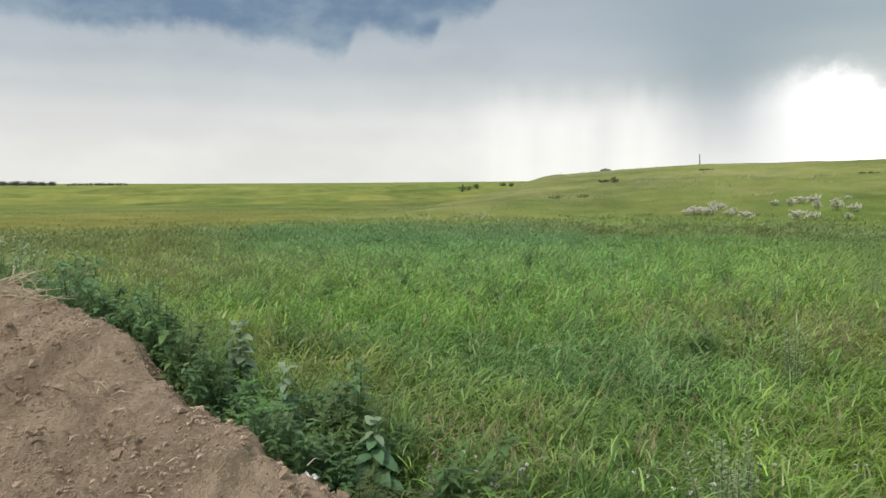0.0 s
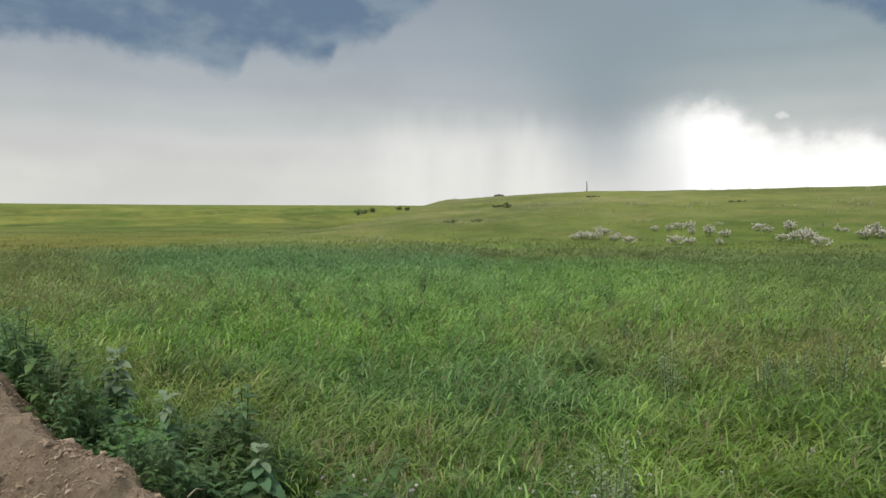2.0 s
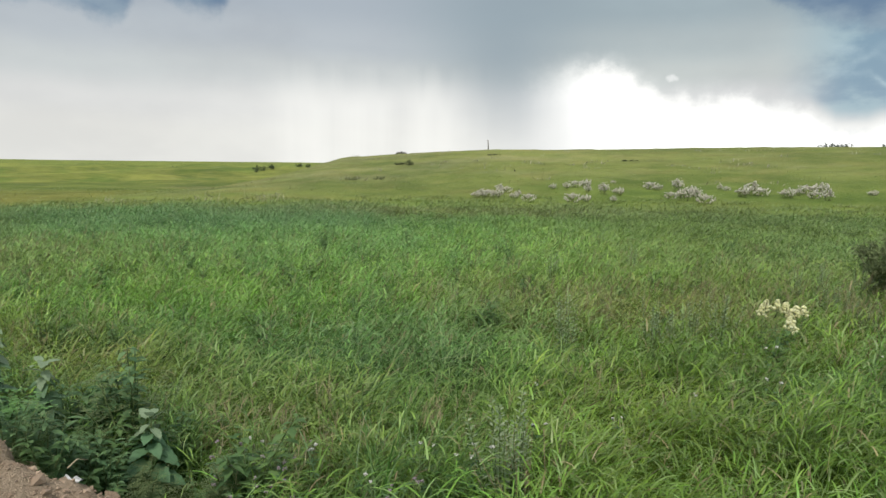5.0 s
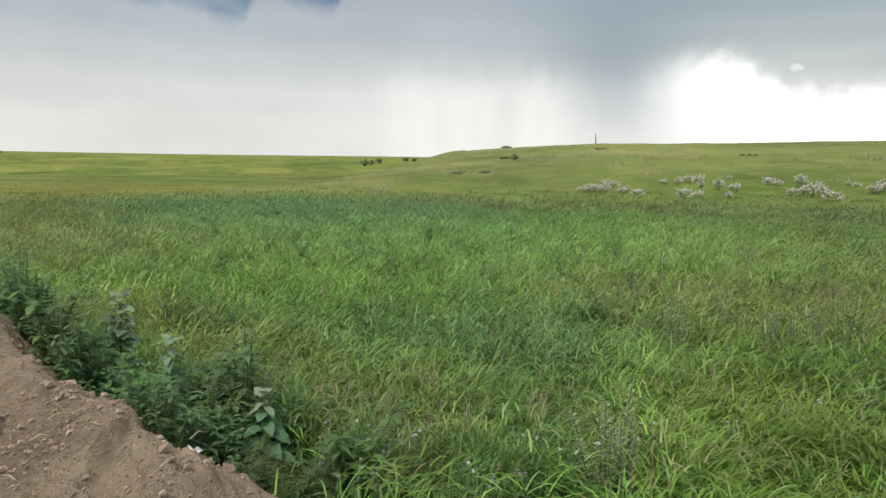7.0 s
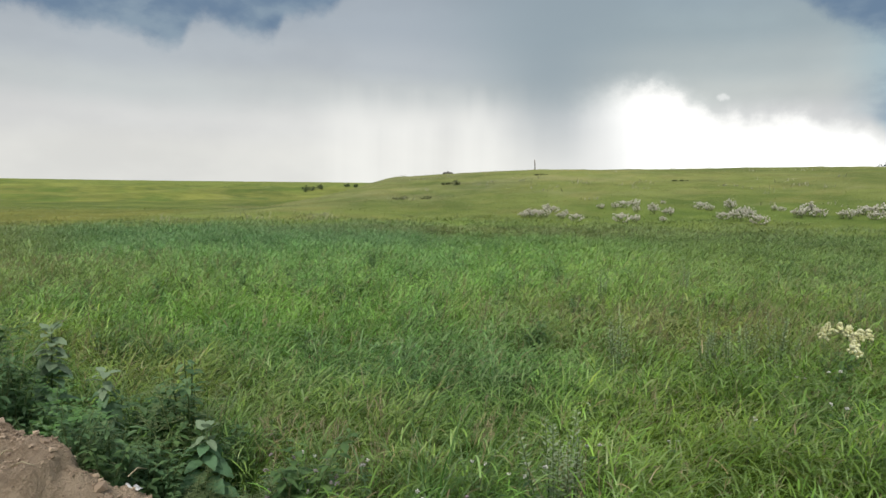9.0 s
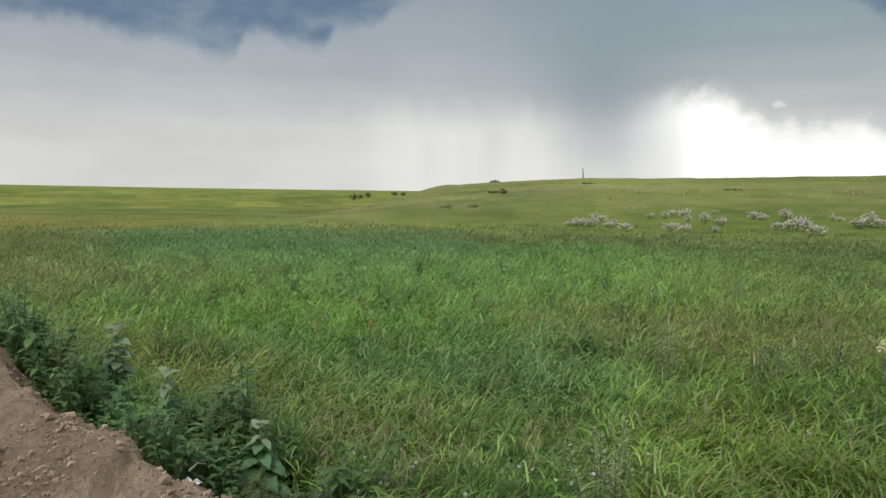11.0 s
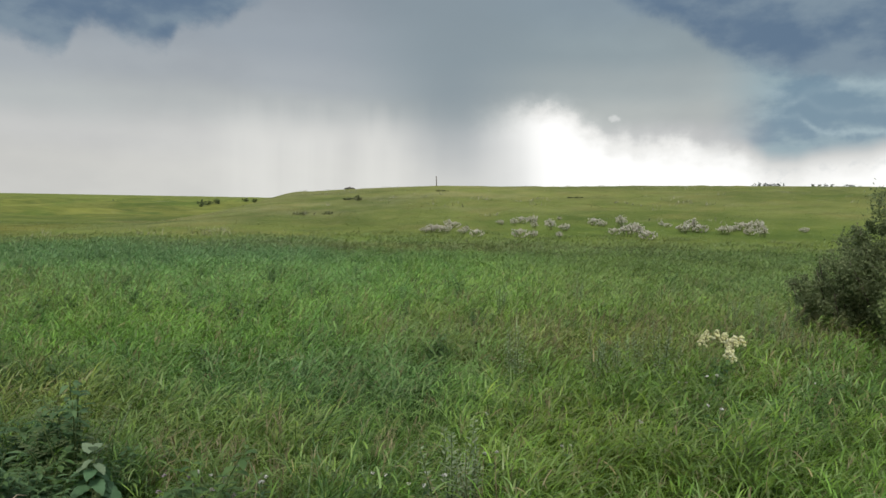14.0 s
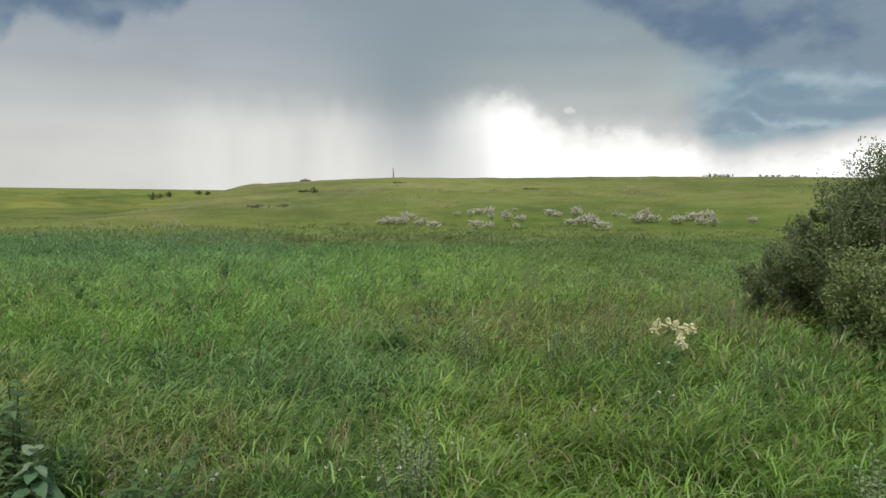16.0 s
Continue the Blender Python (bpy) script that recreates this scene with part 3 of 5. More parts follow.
    c = lay(c, 0.55 * beyond * ramp(r, 90, 130) * ramp(wave(x, y * 0.45, 55.0, 19), 0.0, 0.6), (0.185, 0.205, 0.062))
    c = lay(c, 0.5 * beyond * ramp(r, 60, 90) * ramp(wave(x, y * 0.4, 17.0, 20), 0.45, 0.8), (0.065, 0.095, 0.034))
    c = lay(c, 0.5 * beyond * ramp(r, 160, 400), (0.150, 0.188, 0.056))
    # the hill is drier and paler, greenest at its foot
    c = lay(c, 0.95 * hill, (0.140, 0.168, 0.060))
    c = lay(c, 0.65 * hill * ramp(r, 52, 70), (0.165, 0.180, 0.078))
    c = lay(c, 0.75 * hill * ramp(r, 42, 58) * ramp(wave(x, y, 26.0, 14), -0.2, 0.6) * (1 - 0.7 * ramp(b, 18, 34)), (0.195, 0.202, 0.118))
    c = lay(c, 0.55 * hill * ramp(r, 38, 48) * (1 - ramp(b, 9, 20)), (0.186, 0.190, 0.108))
    c = lay(c, 0.55 * hill * ramp(wave(x, y, 21.0, 61), 0.0, 0.7), (0.125, 0.160, 0.050))
    c = lay(c, 0.5 * hill * ramp(wave(x, y, 12.0, 62), 0.15, 0.7), (0.175, 0.168, 0.078))
    c = lay(c, 0.5 * hill * ramp(wave(x, y, 7.0, 63), 0.35, 0.8) * (1 - ramp(r, 60, 90)), (0.098, 0.135, 0.040))
    c = lay(c, 0.6 * ramp(b, 20, 28) * ramp(r, 30, 36) * (1 - ramp(r, 42, 52)), (0.120, 0.172, 0.046))
    # brightness and hue then scaled by distance and bearing from the eye
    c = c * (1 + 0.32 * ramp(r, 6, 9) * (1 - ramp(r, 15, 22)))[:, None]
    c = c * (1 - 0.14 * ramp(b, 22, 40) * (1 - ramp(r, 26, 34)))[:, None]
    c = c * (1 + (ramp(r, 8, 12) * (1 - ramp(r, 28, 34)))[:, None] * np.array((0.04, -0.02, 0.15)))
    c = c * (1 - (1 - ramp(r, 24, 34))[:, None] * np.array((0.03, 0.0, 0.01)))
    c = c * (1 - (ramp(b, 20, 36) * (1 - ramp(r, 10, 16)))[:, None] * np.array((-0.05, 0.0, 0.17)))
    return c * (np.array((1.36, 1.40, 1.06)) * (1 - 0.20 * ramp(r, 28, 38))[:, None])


# ---- ground: one sheet to the horizon ----
def build_ground():
    radii = np.concatenate([[0.0], np.geomspace(0.6, 4200, 210)])
    angles = np.radians(np.concatenate([np.arange(-180, -50, 4.0), np.arange(-50, 70, 0.6), np.arange(70, 180, 4.0)]))
    R, A = np.meshgrid(radii, angles, indexing="ij")
    x, y = (R * np.sin(A)).ravel(), (R * np.cos(A)).ravel()
    z = ground_z(x, y)
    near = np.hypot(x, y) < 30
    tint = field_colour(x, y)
    # turf within 30 m darkened: dark thatch, plus painted-in shade between tussocks
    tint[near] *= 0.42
    n, m = len(radii), len(angles)
    i, j = np.meshgrid(np.arange(n - 1), np.arange(m), indexing="ij")
    a, b = (i * m + j).ravel(), (i * m + (j + 1) % m).ravel()
    quads = np.stack([a, b, b + m, a + m], axis=1)[m:]
    tris = np.stack([a, b + m, a + m], axis=1)[:m]
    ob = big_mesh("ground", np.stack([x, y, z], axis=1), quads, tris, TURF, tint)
    ob.data.flip_normals()
    tagged(ob, "rolling green and olive steppe grassland reaching the horizon", "grassland", kind="structure")


build_ground()

# ---- dug bank of bare soil ----
CREST = [(-9.5, 11.5, 0.95), (-5.98, 7.12, 0.918), (-3.64, 5.75, 0.936), (-2.71, 4.90, 0.908), (-2.17, 4.34, 0.875), (-1.92, 4.07, 0.861), (-1.78, 3.91, 0.837), (-1.58, 3.62, 0.755), (-1.20, 3.18, 0.685),
         (-1.00, 2.96, 0.680), (-0.84, 2.86, 0.692), (-0.79, 2.84, 0.658), (-0.76, 2.83, 0.585), (-0.57, 2.89, 0.465), (-0.40, 2.97, 0.330), (-0.20, 2.99, 0.154), (0.2, 2.95, 0.0), (0.9, 2.7, -0.15)]


def lattice(x, y, size, seed):
    """Value noise from -1 to 1 on a square lattice, for arrays of places."""
    table = np.random.default_rng(seed).uniform(-1, 1, (64, 64))
    u, v = np.asarray(x) / size, np.asarray(y) / size
    i, j = np.floor(u).astype(int), np.floor(v).astype(int)
    a, b = ramp(u - i, 0, 1), ramp(v - j, 0, 1)
    i, j, i1, j1 = i % 64, j % 64, (i + 1) % 64, (j + 1) % 64
    return (table[i, j] * (1 - a) + table[i1, j] * a) * (1 - b) + (table[i, j1] * (1 - a) + table[i1, j1] * a) * b


def bank_z(x, y):
    """Height of the bank: its crest, steep to the field, gentle to the camera's side."""
    best, zc, side = np.full(x.shape, 1e9), np.zeros(x.shape), np.zeros(x.shape)
    for (x0, y0, z0), (x1, y1, z1) in zip(CREST, CREST[1:]):
        dx, dy = x1 - x0, y1 - y0
        L = math.hypot(dx, dy)
        k = np.clip(((x - x0) * dx + (y - y0) * dy) / L / L, 0, 1)
        px, py = x0 + k * dx, y0 + k * dy
        d = np.hypot(x - px, y - py)
        s = ((x - x0) * dy - (y - y0) * dx) / L
        hit = d < best
        best, zc, side = np.where(hit, d, best), np.where(hit, z0 + k * (z1 - z0), zc), np.where(hit, s, side)
    d = best
    near = zc - 0.50 * np.maximum(d - 0.05, 0) - 0.06 * ramp(d, 0, 0.25) + 0.05 * wave(x, y, 0.9, 31, 3) * ramp(d, 0.1, 0.5)
    fields = zc - 1.5 * np.maximum(d - 0.03, 0)
    z = np.where(side > 0, near, fields)
    u, v = 0.72 * x - 0.69 * y, 0.69 * x + 0.72 * y
    rough = 0.042 * lattice(u, v * 1.6, 0.31, 41) + 0.034 * np.abs(lattice(u, v * 1.5, 0.12, 42)) + 0.020 * lattice(u, v * 1.3, 0.060, 43)
    rough = rough + 0.018 * np.abs(lattice(u, v, 0.030, 44)) - 0.05 * np.maximum(lattice(u * 0.6, v, 0.42, 45) - 0.35, 0)
    rough = rough + 0.040 * np.abs(lattice(u * 0.8 + 0.3 * lattice(u, v, 0.2, 47), v, 0.17, 46)) * ramp(lattice(u, v, 0.6, 48), -0.3, 0.4)
    bend = 0.12 * lattice(u, v, 0.5, 49)
    rough = rough + 0.095 * (0.5 - np.abs(lattice(u * 0.34 + bend, v - 0.25 * u + bend, 0.18, 50))) * ramp(lattice(u, v, 0.8, 51), -0.6, 0.5)
    rough = rough + 0.100 * np.maximum(lattice(u, v * 1.3, 0.13, 54) - 0.2, 0) + 0.070 * np.maximum(lattice(u * 1.1, v, 0.07, 55) - 0.35, 0)
    rough = rough + 0.022 * np.maximum(lattice(u, v * 1.2, 0.075, 52) - 0.2, 0) + 0.012 * lattice(u, v, 0.026, 53)
    return z - 0.024 + rough * (0.38 + 0.62 * ramp(d, 0.0, 0.3))


def build_bank():
    # finer grid close by
    xs = np.concatenate([np.linspace(-11, -4.6, 60), np.linspace(-4.5, 1.3, 470)])
    ys = np.concatenate([np.linspace(-1.0, 1.1, 30), np.linspace(1.15, 6.6, 440), np.linspace(6.7, 13.0, 60)])
    X, Y = np.meshgrid(xs, ys, indexing="ij")
    Z = bank_z(X, Y)
    floor_z = ground_z(X, Y) - 0.12
    keep = Z > floor_z
    Z = np.maximum(Z, floor_z)
    n, m = X.shape
    i, j = np.meshgrid(np.arange(n - 1), np.arange(m - 1), indexing="ij")
    a = (i * m + j).ravel()
    quads = np.stack([a, a + m, a + m + 1, a + 1], axis=1)
    k = keep.ravel()
    quads = quads[k[quads].any(axis=1)]
    used = np.unique(quads)
    remap = np.zeros(n * m, dtype=int)
    remap[used] = np.arange(len(used))
    v = np.stack([X, Y, Z], axis=-1).reshape(-1, 3)[used]
    root = thing("soil_bank", "bare brown bank of dug dry earth with loose clods", "soil bank")
    big_mesh("earth_body", v, remap[quads], np.zeros((0, 3), int), SOIL, parent=root)
    return root


BANK = build_bank()


def clod_mesh(seed, angular=0.22):
    g = random.Random(seed)
    bm = bmesh.new()
    bmesh.ops.create_icosphere(bm, subdivisions=1, radius=1.0)
    for v in bm.verts:
        v.co *= g.uniform(1 - angular, 1 + angular)
        v.co.z *= 0.7
    me = bpy.data.meshes.new("clod")
    bm.to_mesh(me)
    bm.free()
    me.materials.append(CLOD)
    return me


# ---- tall grass ----
def in_bank(x, y):
    return bank_z(x, y) > ground_z(x, y) - 0.03


def blades(name, x, y, h, w, segs, lean, spread, colour, label, bend=1.0, z=None, rise=(0.02, 0.45)):
    """Grass blades as tapering strips that arch over, more so with the wind."""
    n = len(x)
    z = ground_z(x, y) - 0.02 if z is None else z
    turn = rng.uniform(0, 2 * math.pi, n)
    lx = lean[0] + spread * np.cos(turn)
    ly = lean[1] + spread * np.sin(turn)
    size = np.hypot(lx, ly) + 1e-6
    lx, ly = lx / size, ly / size
    face = np.arctan2(ly, lx) + math.pi / 2 + rng.normal(0, 0.6, n)
    fx, fy = np.cos(face), np.sin(face)
    first = rng.uniform(*rise, n)
    last = first + bend * rng.uniform(0.5, 2.1, n)
    long = h * 1.25
    cx, cy, cz, cols = x, y, z, []
    for k in range(segs + 1):
        t = k / segs
        wide = w * (1 - t) ** 0.55 * (0.7 + 0.7 * t)
        if k < segs:
            cols += [np.stack([cx - fx * wide / 2, cy - fy * wide / 2, cz], 1), np.stack([cx + fx * wide / 2, cy + fy * wide / 2, cz], 1)]
            a = first + (last - first) * ((k + 0.5) / segs) ** 1.4
            cx, cy, cz = cx + long / segs * np.sin(a) * lx, cy + long / segs * np.sin(a) * ly, cz + long / segs * np.cos(a)
        else:
            cols.append(np.stack([cx, cy, cz], 1))
    per = len(cols)
    v = np.stack(cols, 1).reshape(-1, 3)
    base = np.arange(n) * per
    quads = [np.stack([base + 2 * k, base + 2 * k + 1, base + 2 * k + 3, base + 2 * k + 2], 1) for k in range(segs - 1)]
    quads = np.concatenate(quads) if quads else np.zeros((0, 4), int)
    tris = np.stack([base + per - 3, base + per - 2, base + per - 1], 1)
    ob = big_mesh(name, v, quads, tris, BLADE, np.repeat(colour, per, axis=0))
    return tagged(ob, label, "grass", kind="stuff")


MARKED = [(-0.385, 3.65), (-1.06, 3.66), (-1.32, 4.47), (-0.95, 4.1)]  # single plants that stand out


def sown(r0, r1, density, a0=-46, a1=64):
    n = int(radians(a1 - a0) / 2 * (r1 * r1 - r0 * r0) * density)
    r = np.sqrt(rng.uniform(r0 * r0, r1 * r1, n))
    a = np.radians(rng.uniform(a0, a1, n))
    x, y = r * np.sin(a), r * np.cos(a)
    if r0 < 14:
        ok = ~in_bank(x, y)
        for qx, qy in MARKED:
            q = math.hypot(qx, qy)
            ok &= ~((np.abs(x * qy - y * qx) / q < 0.23) & (np.abs(np.hypot(x, y) - q + 0.3) < 0.42) & (x * qx + y * qy > 0))
        x, y = x[ok], y[ok]
    return x, y


def shade(x, y, spread):
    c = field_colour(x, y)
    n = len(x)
    c = c * rng.uniform(1 - spread, 1 + spread, (n, 1)) * rng.uniform(0.92, 1.08, (n, 3))
    dry = rng.uniform(size=n) < 0.05 * (1 - ramp(np.hypot(x, y), 9, 16))
    c[dry] = np.array((0.30, 0.26, 0.13)) * rng.uniform(0.6, 1.2, (dry.sum(), 1))
    # a fifth of the blades paled at random, painting leaf sheen into the colour
    pale = rng.uniform(size=n) < 0.20
    c[pale] = 0.5 * c[pale] + 0.5 * np.array((0.30, 0.40, 0.18))
    return c


def height_of(x, y):
    r = np.hypot(x, y)
    return (0.39 + 0.08 * wave(x, y, 2.2, 21, 3) + 0.10 * wave(x, y, 0.62, 22, 2)) * (1 - 0.42 * ramp(r, 10, 22) + 0.22 * reed_stand(x, y)) * (1 - 0.75 * ramp(r, 24, 34))


def wind(x, y):
    return 0.42 + 0.40 * wave(x, y, 1.6, 23, 3), -0.08 + 0.25 * wave(x, y, 1.4, 24, 3)


GRASS = [  # from, to, tussocks a square metre, width of tussock, long blades and stem leaves in each, width, length of leaf, pieces
    ("near_meadow_grass", 1.2, 6.0, 38, 0.075, 4, 46, 0.0100, 0.130, 4),
    ("meadow_grass", 6.0, 12.0, 21, 0.095, 3, 40, 0.0120, 0.140, 3),
    ("middle_meadow_grass", 12.0, 25.0, 11, 0.13, 3, 32, 0.0165, 0.155, 2),
    ("far_meadow_grass", 25.0, 38.0, 8.0, 0.22, 3, 19, 0.024, 0.20, 2),
    ("hill_grass", 38.0, 90.0, 0.7, 0.5, 1, 9, 0.04, 0.09, 2),
]
for name, r0, r1, density, wide, many, leafy, width, leaf, pieces in GRASS:
    tx, ty = sown(r0, r1, density)
    if r0 == 25.0:  # stops where the steppe begins
        tr = np.hypot(tx, ty) + 1.5 * wave(tx, ty, 5.0, 65, 2)
        thin = rng.uniform(size=len(tx)) > 0.97 * ramp(tr, 30.5, 36)
        tx, ty = tx[thin], ty[thin]
    if r1 > 40:  # thins out where the steppe begins
        thin = rng.uniform(size=len(tx)) > 0.7 * ramp(np.hypot(tx, ty), 50, 80)
        tx, ty = tx[thin], ty[thin]
    m = len(tx)
    tall = rng.uniform(0.45, 1.35, m)
    tone = rng.uniform(0.74, 1.28, (m, 1)) * rng.uniform(0.95, 1.05, (m, 3))
    way_x, way_y = rng.normal(0, 0.35, m), rng.normal(0, 0.35, m)
    for each, low in ((many, True), (leafy, False)):
        own = np.repeat(np.arange(m), each)
        n = len(own)
        x, y = tx[own] + rng.normal(0, wide, n), ty[own] + rng.normal(0, wide, n)
        lx, ly = wind(x, y)
        lean = (lx + way_x[own] + 0.42 / wide * (x - tx[own]), ly + way_y[own] + 0.42 / wide * (y - ty[own]))
        h = height_of(x, y) * tall[own]
        c = shade(x, y, 0.32 if r1 < 15 else 0.18) * tone[own]
        w = width * rng.uniform(0.55, 1.4, n)
        if low:
            blades(name, x, y, h * rng.uniform(0.45, 0.8, n), w * 0.8, pieces, lean, rng.uniform(0.2, 0.8, n), c, "tall green meadow grass in tussocks bowed by the wind")
        else:
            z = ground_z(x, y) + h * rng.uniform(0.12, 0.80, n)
            # leaf colour dimmed low and raised high in the tussock, imitating canopy shade
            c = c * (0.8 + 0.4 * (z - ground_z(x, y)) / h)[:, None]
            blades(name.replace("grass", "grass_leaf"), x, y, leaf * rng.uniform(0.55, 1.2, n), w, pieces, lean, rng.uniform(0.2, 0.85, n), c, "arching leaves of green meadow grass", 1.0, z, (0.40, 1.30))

# thinner grass on the side that the camera never faces
tx, ty = sown(0.5, 11.0, 11, 64, 314)
own = np.repeat(np.arange(len(tx)), 18)
n = len(own)
x, y = tx[own] + rng.normal(0, 0.14, n), ty[own] + rng.normal(0, 0.14, n)
h = height_of(x, y)
far_off = ramp(np.hypot(x, y), 0.4, 2.0)
blades("trampled_grass", x, y, h * rng.uniform(0.3, 0.8, n) * (0.25 + 0.75 * far_off), 0.014 * rng.uniform(0.6, 1.4, n), 3, wind(x, y), rng.uniform(0.4, 1.2, n), shade(x, y, 0.25), "short trampled meadow grass", 1.3)

# pale dry tufts scattered over the hill
x, y = sown(45.0, 125.0, 0.11, 8, 62)
keep = (lattice(x, y, 9.0, 71) + 0.7 * lattice(x, y, 3.0, 72) > 0.25)
x, y = x[keep], y[keep]
own = np.repeat(np.arange(len(x)), 7)
x, y = x[own] + rng.normal(0, 0.25, len(own)), y[own] + rng.normal(0, 0.25, len(own))
n = len(x)
blades("hill_tuft", x, y, rng.uniform(0.15, 0.35, n), rng.uniform(0.03, 0.07, n), 2, wind(x, y), rng.uniform(0.3, 0.9, n), np.array((0.36, 0.36, 0.24)) * rng.uniform(0.5, 1.3, (n, 1)), "pale dry grass tufts scattered over the slope")

# pale seed heads along the far edge of the reed stand
x, y = sown(31.0, 37.0, 3.0, -10, 8)
keep = lattice(x, y, 1.6, 73) > 0.1
x, y = x[keep], y[keep]
own = np.repeat(np.arange(len(x)), 6)
x, y = x[own] + rng.normal(0, 0.16, len(own)), y[own] + rng.normal(0, 0.16, len(own))
n = len(x)
blades("reed_tops", x, y, rng.uniform(0.15, 0.38, n), rng.uniform(0.02, 0.04, n), 2, wind(x, y), rng.uniform(0.3, 0.9, n), np.array((0.34, 0.35, 0.20)) * rng.uniform(0.6, 1.3, (n, 1)), "pale feathery tops of grass edging the reed stand")

# broad reed-like blades in the near field
x, y = sown(2.0, 10.0, 46)
keep = rng.uniform(size=len(x)) < 0.20 + 0.75 * np.clip(blob(x, y, 1.1, 6.2, 2.2, 1.4, 15) + blob(x, y, 2.4, 4.0, 1.6, 1.2), 0, 1)
x, y = x[keep], y[keep]
n = len(x)
lx, ly = wind(x, y)
c = shade(x, y, 0.2) * 1.08
blades("broad_bladed_grass", x, y, height_of(x, y) * rng.uniform(0.45, 0.75, n), rng.uniform(0.006, 0.011, n), 5, (lx + 0.2, ly), rng.uniform(0.2, 0.7, n), c, "pale broad-bladed grass bending to one side", bend=1.5)


def panicles(name, x, y, h, colour, label, strands=7):
    """Flowering stalks with a loose feathery head."""
    n = len(x)
    z = ground_z(x, y)
    lx, ly = wind(x, y)
    xs, ys, zs, hs, ws, cs, lean_x, lean_y = [x], [y], [z - 0.02], [h], [np.full(n, 0.0028)], [colour * 0.9], [lx * 0.5], [ly * 0.5]
    for k in range(strands):
        t = 0.62 + 0.36 * k / strands
        xs.append(x + h * lx * 0.5 * t ** 1.7 * 0.6)
        ys.append(y + h * ly * 0.5 * t ** 1.7 * 0.6)
        zs.append(z + h * (t - 0.25 * t ** 3))
        hs.append(h * rng.uniform(0.10, 0.2, n))
        ws.append(np.full(n, 0.0045))
        cs.append(colour * rng.uniform(0.8, 1.2, (n, 1)))
        lean_x.append(lx * 0.6 + rng.normal(0, 0.7, n))
        lean_y.append(ly + rng.normal(0, 0.7, n))
    cat = np.concatenate
    blades(name, cat(xs), cat(ys), cat(hs), cat(ws), 2, (cat(lean_x), cat(lean_y)), 0.05, cat(cs), label, z=cat(zs))


x, y = sown(2.5, 16.0, 60)
want = 0.10 + blob(x, y, 4.2, 6.9, 2.0, 1.2, -20) + 0.7 * blob(x, y, 6.0, 5.5, 2.0, 1.5) + 1.2 * blob(x, y, 0.35, 3.7, 0.9, 0.45) + 0.25 * blob(x, y, -1.6, 6.4, 0.8, 1.6, 30) + 0.6 * blob(x, y, -5.0, 12.5, 3.0, 3.0)
keep = rng.uniform(size=len(x)) < want
x, y = x[keep], y[keep]
c = np.array((0.24, 0.212, 0.105)) * rng.uniform(0.7, 1.4, (len(x), 1))
tan = (blob(x, y, 0.4, 3.7, 1.1, 0.6) > 0.3) & (rng.uniform(size=len(x)) < 0.7)
c[tan] = np.array((0.37, 0.32, 0.19)) * rng.uniform(0.7, 1.2, (tan.sum(), 1))
panicles("flowering_grass", x, y, height_of(x, y) * rng.uniform(1.0, 1.45, len(x)), c, "reddish-brown feathery flowering grass stalks")


# rank grass between the weeds at the foot of the bank
way_s = np.concatenate([[0], np.cumsum([math.dist(p[:2], q[:2]) for p, q in zip(CREST, CREST[1:])])])
n = 7500
s = rng.uniform(way_s[1], way_s[-1], n)
k = np.clip(np.searchsorted(way_s, s) - 1, 0, len(CREST) - 2)
px, py = np.array([p[0] for p in CREST]), np.array([p[1] for p in CREST])
f = (s - way_s[k]) / (way_s[k + 1] - way_s[k])
dx, dy = px[k + 1] - px[k], py[k + 1] - py[k]
off = rng.uniform(0.24, 1.3, n)
size = np.hypot(dx, dy)
x, y = px[k] + f * dx - dy / size * off, py[k] + f * dy + dx / size * off
ok = wave(x, y, 0.8, 51, 2) > 0.0
for qx, qy in MARKED:
    q = math.hypot(qx, qy)
    ok &= ~((np.abs(x * qy - y * qx) / q < 0.23) & (np.hypot(x, y) < q + 0.12))
x, y = x[ok], y[ok]
n = len(x)
lx, ly = wind(x, y)
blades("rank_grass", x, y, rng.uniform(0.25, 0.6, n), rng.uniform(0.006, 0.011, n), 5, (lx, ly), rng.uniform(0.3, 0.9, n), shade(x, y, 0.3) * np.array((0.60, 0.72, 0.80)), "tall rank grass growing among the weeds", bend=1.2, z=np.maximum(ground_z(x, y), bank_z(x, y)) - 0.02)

# ---- plants along the bank ----
def along_bank(s, off):
    """A place s metres along the crest from its low end, off metres towards the field."""
    pts = [Vector(p[:2]) for p in reversed(CREST)]
    for p, q in zip(pts, pts[1:]):
        L = (q - p).length
        if s <= L or q is pts[-1]:
            d = (q - p) / L
            place_at = p + d * s + Vector((d.y, -d.x)) * off * 0.78
            return place_at.x, place_at.y
        s -= L


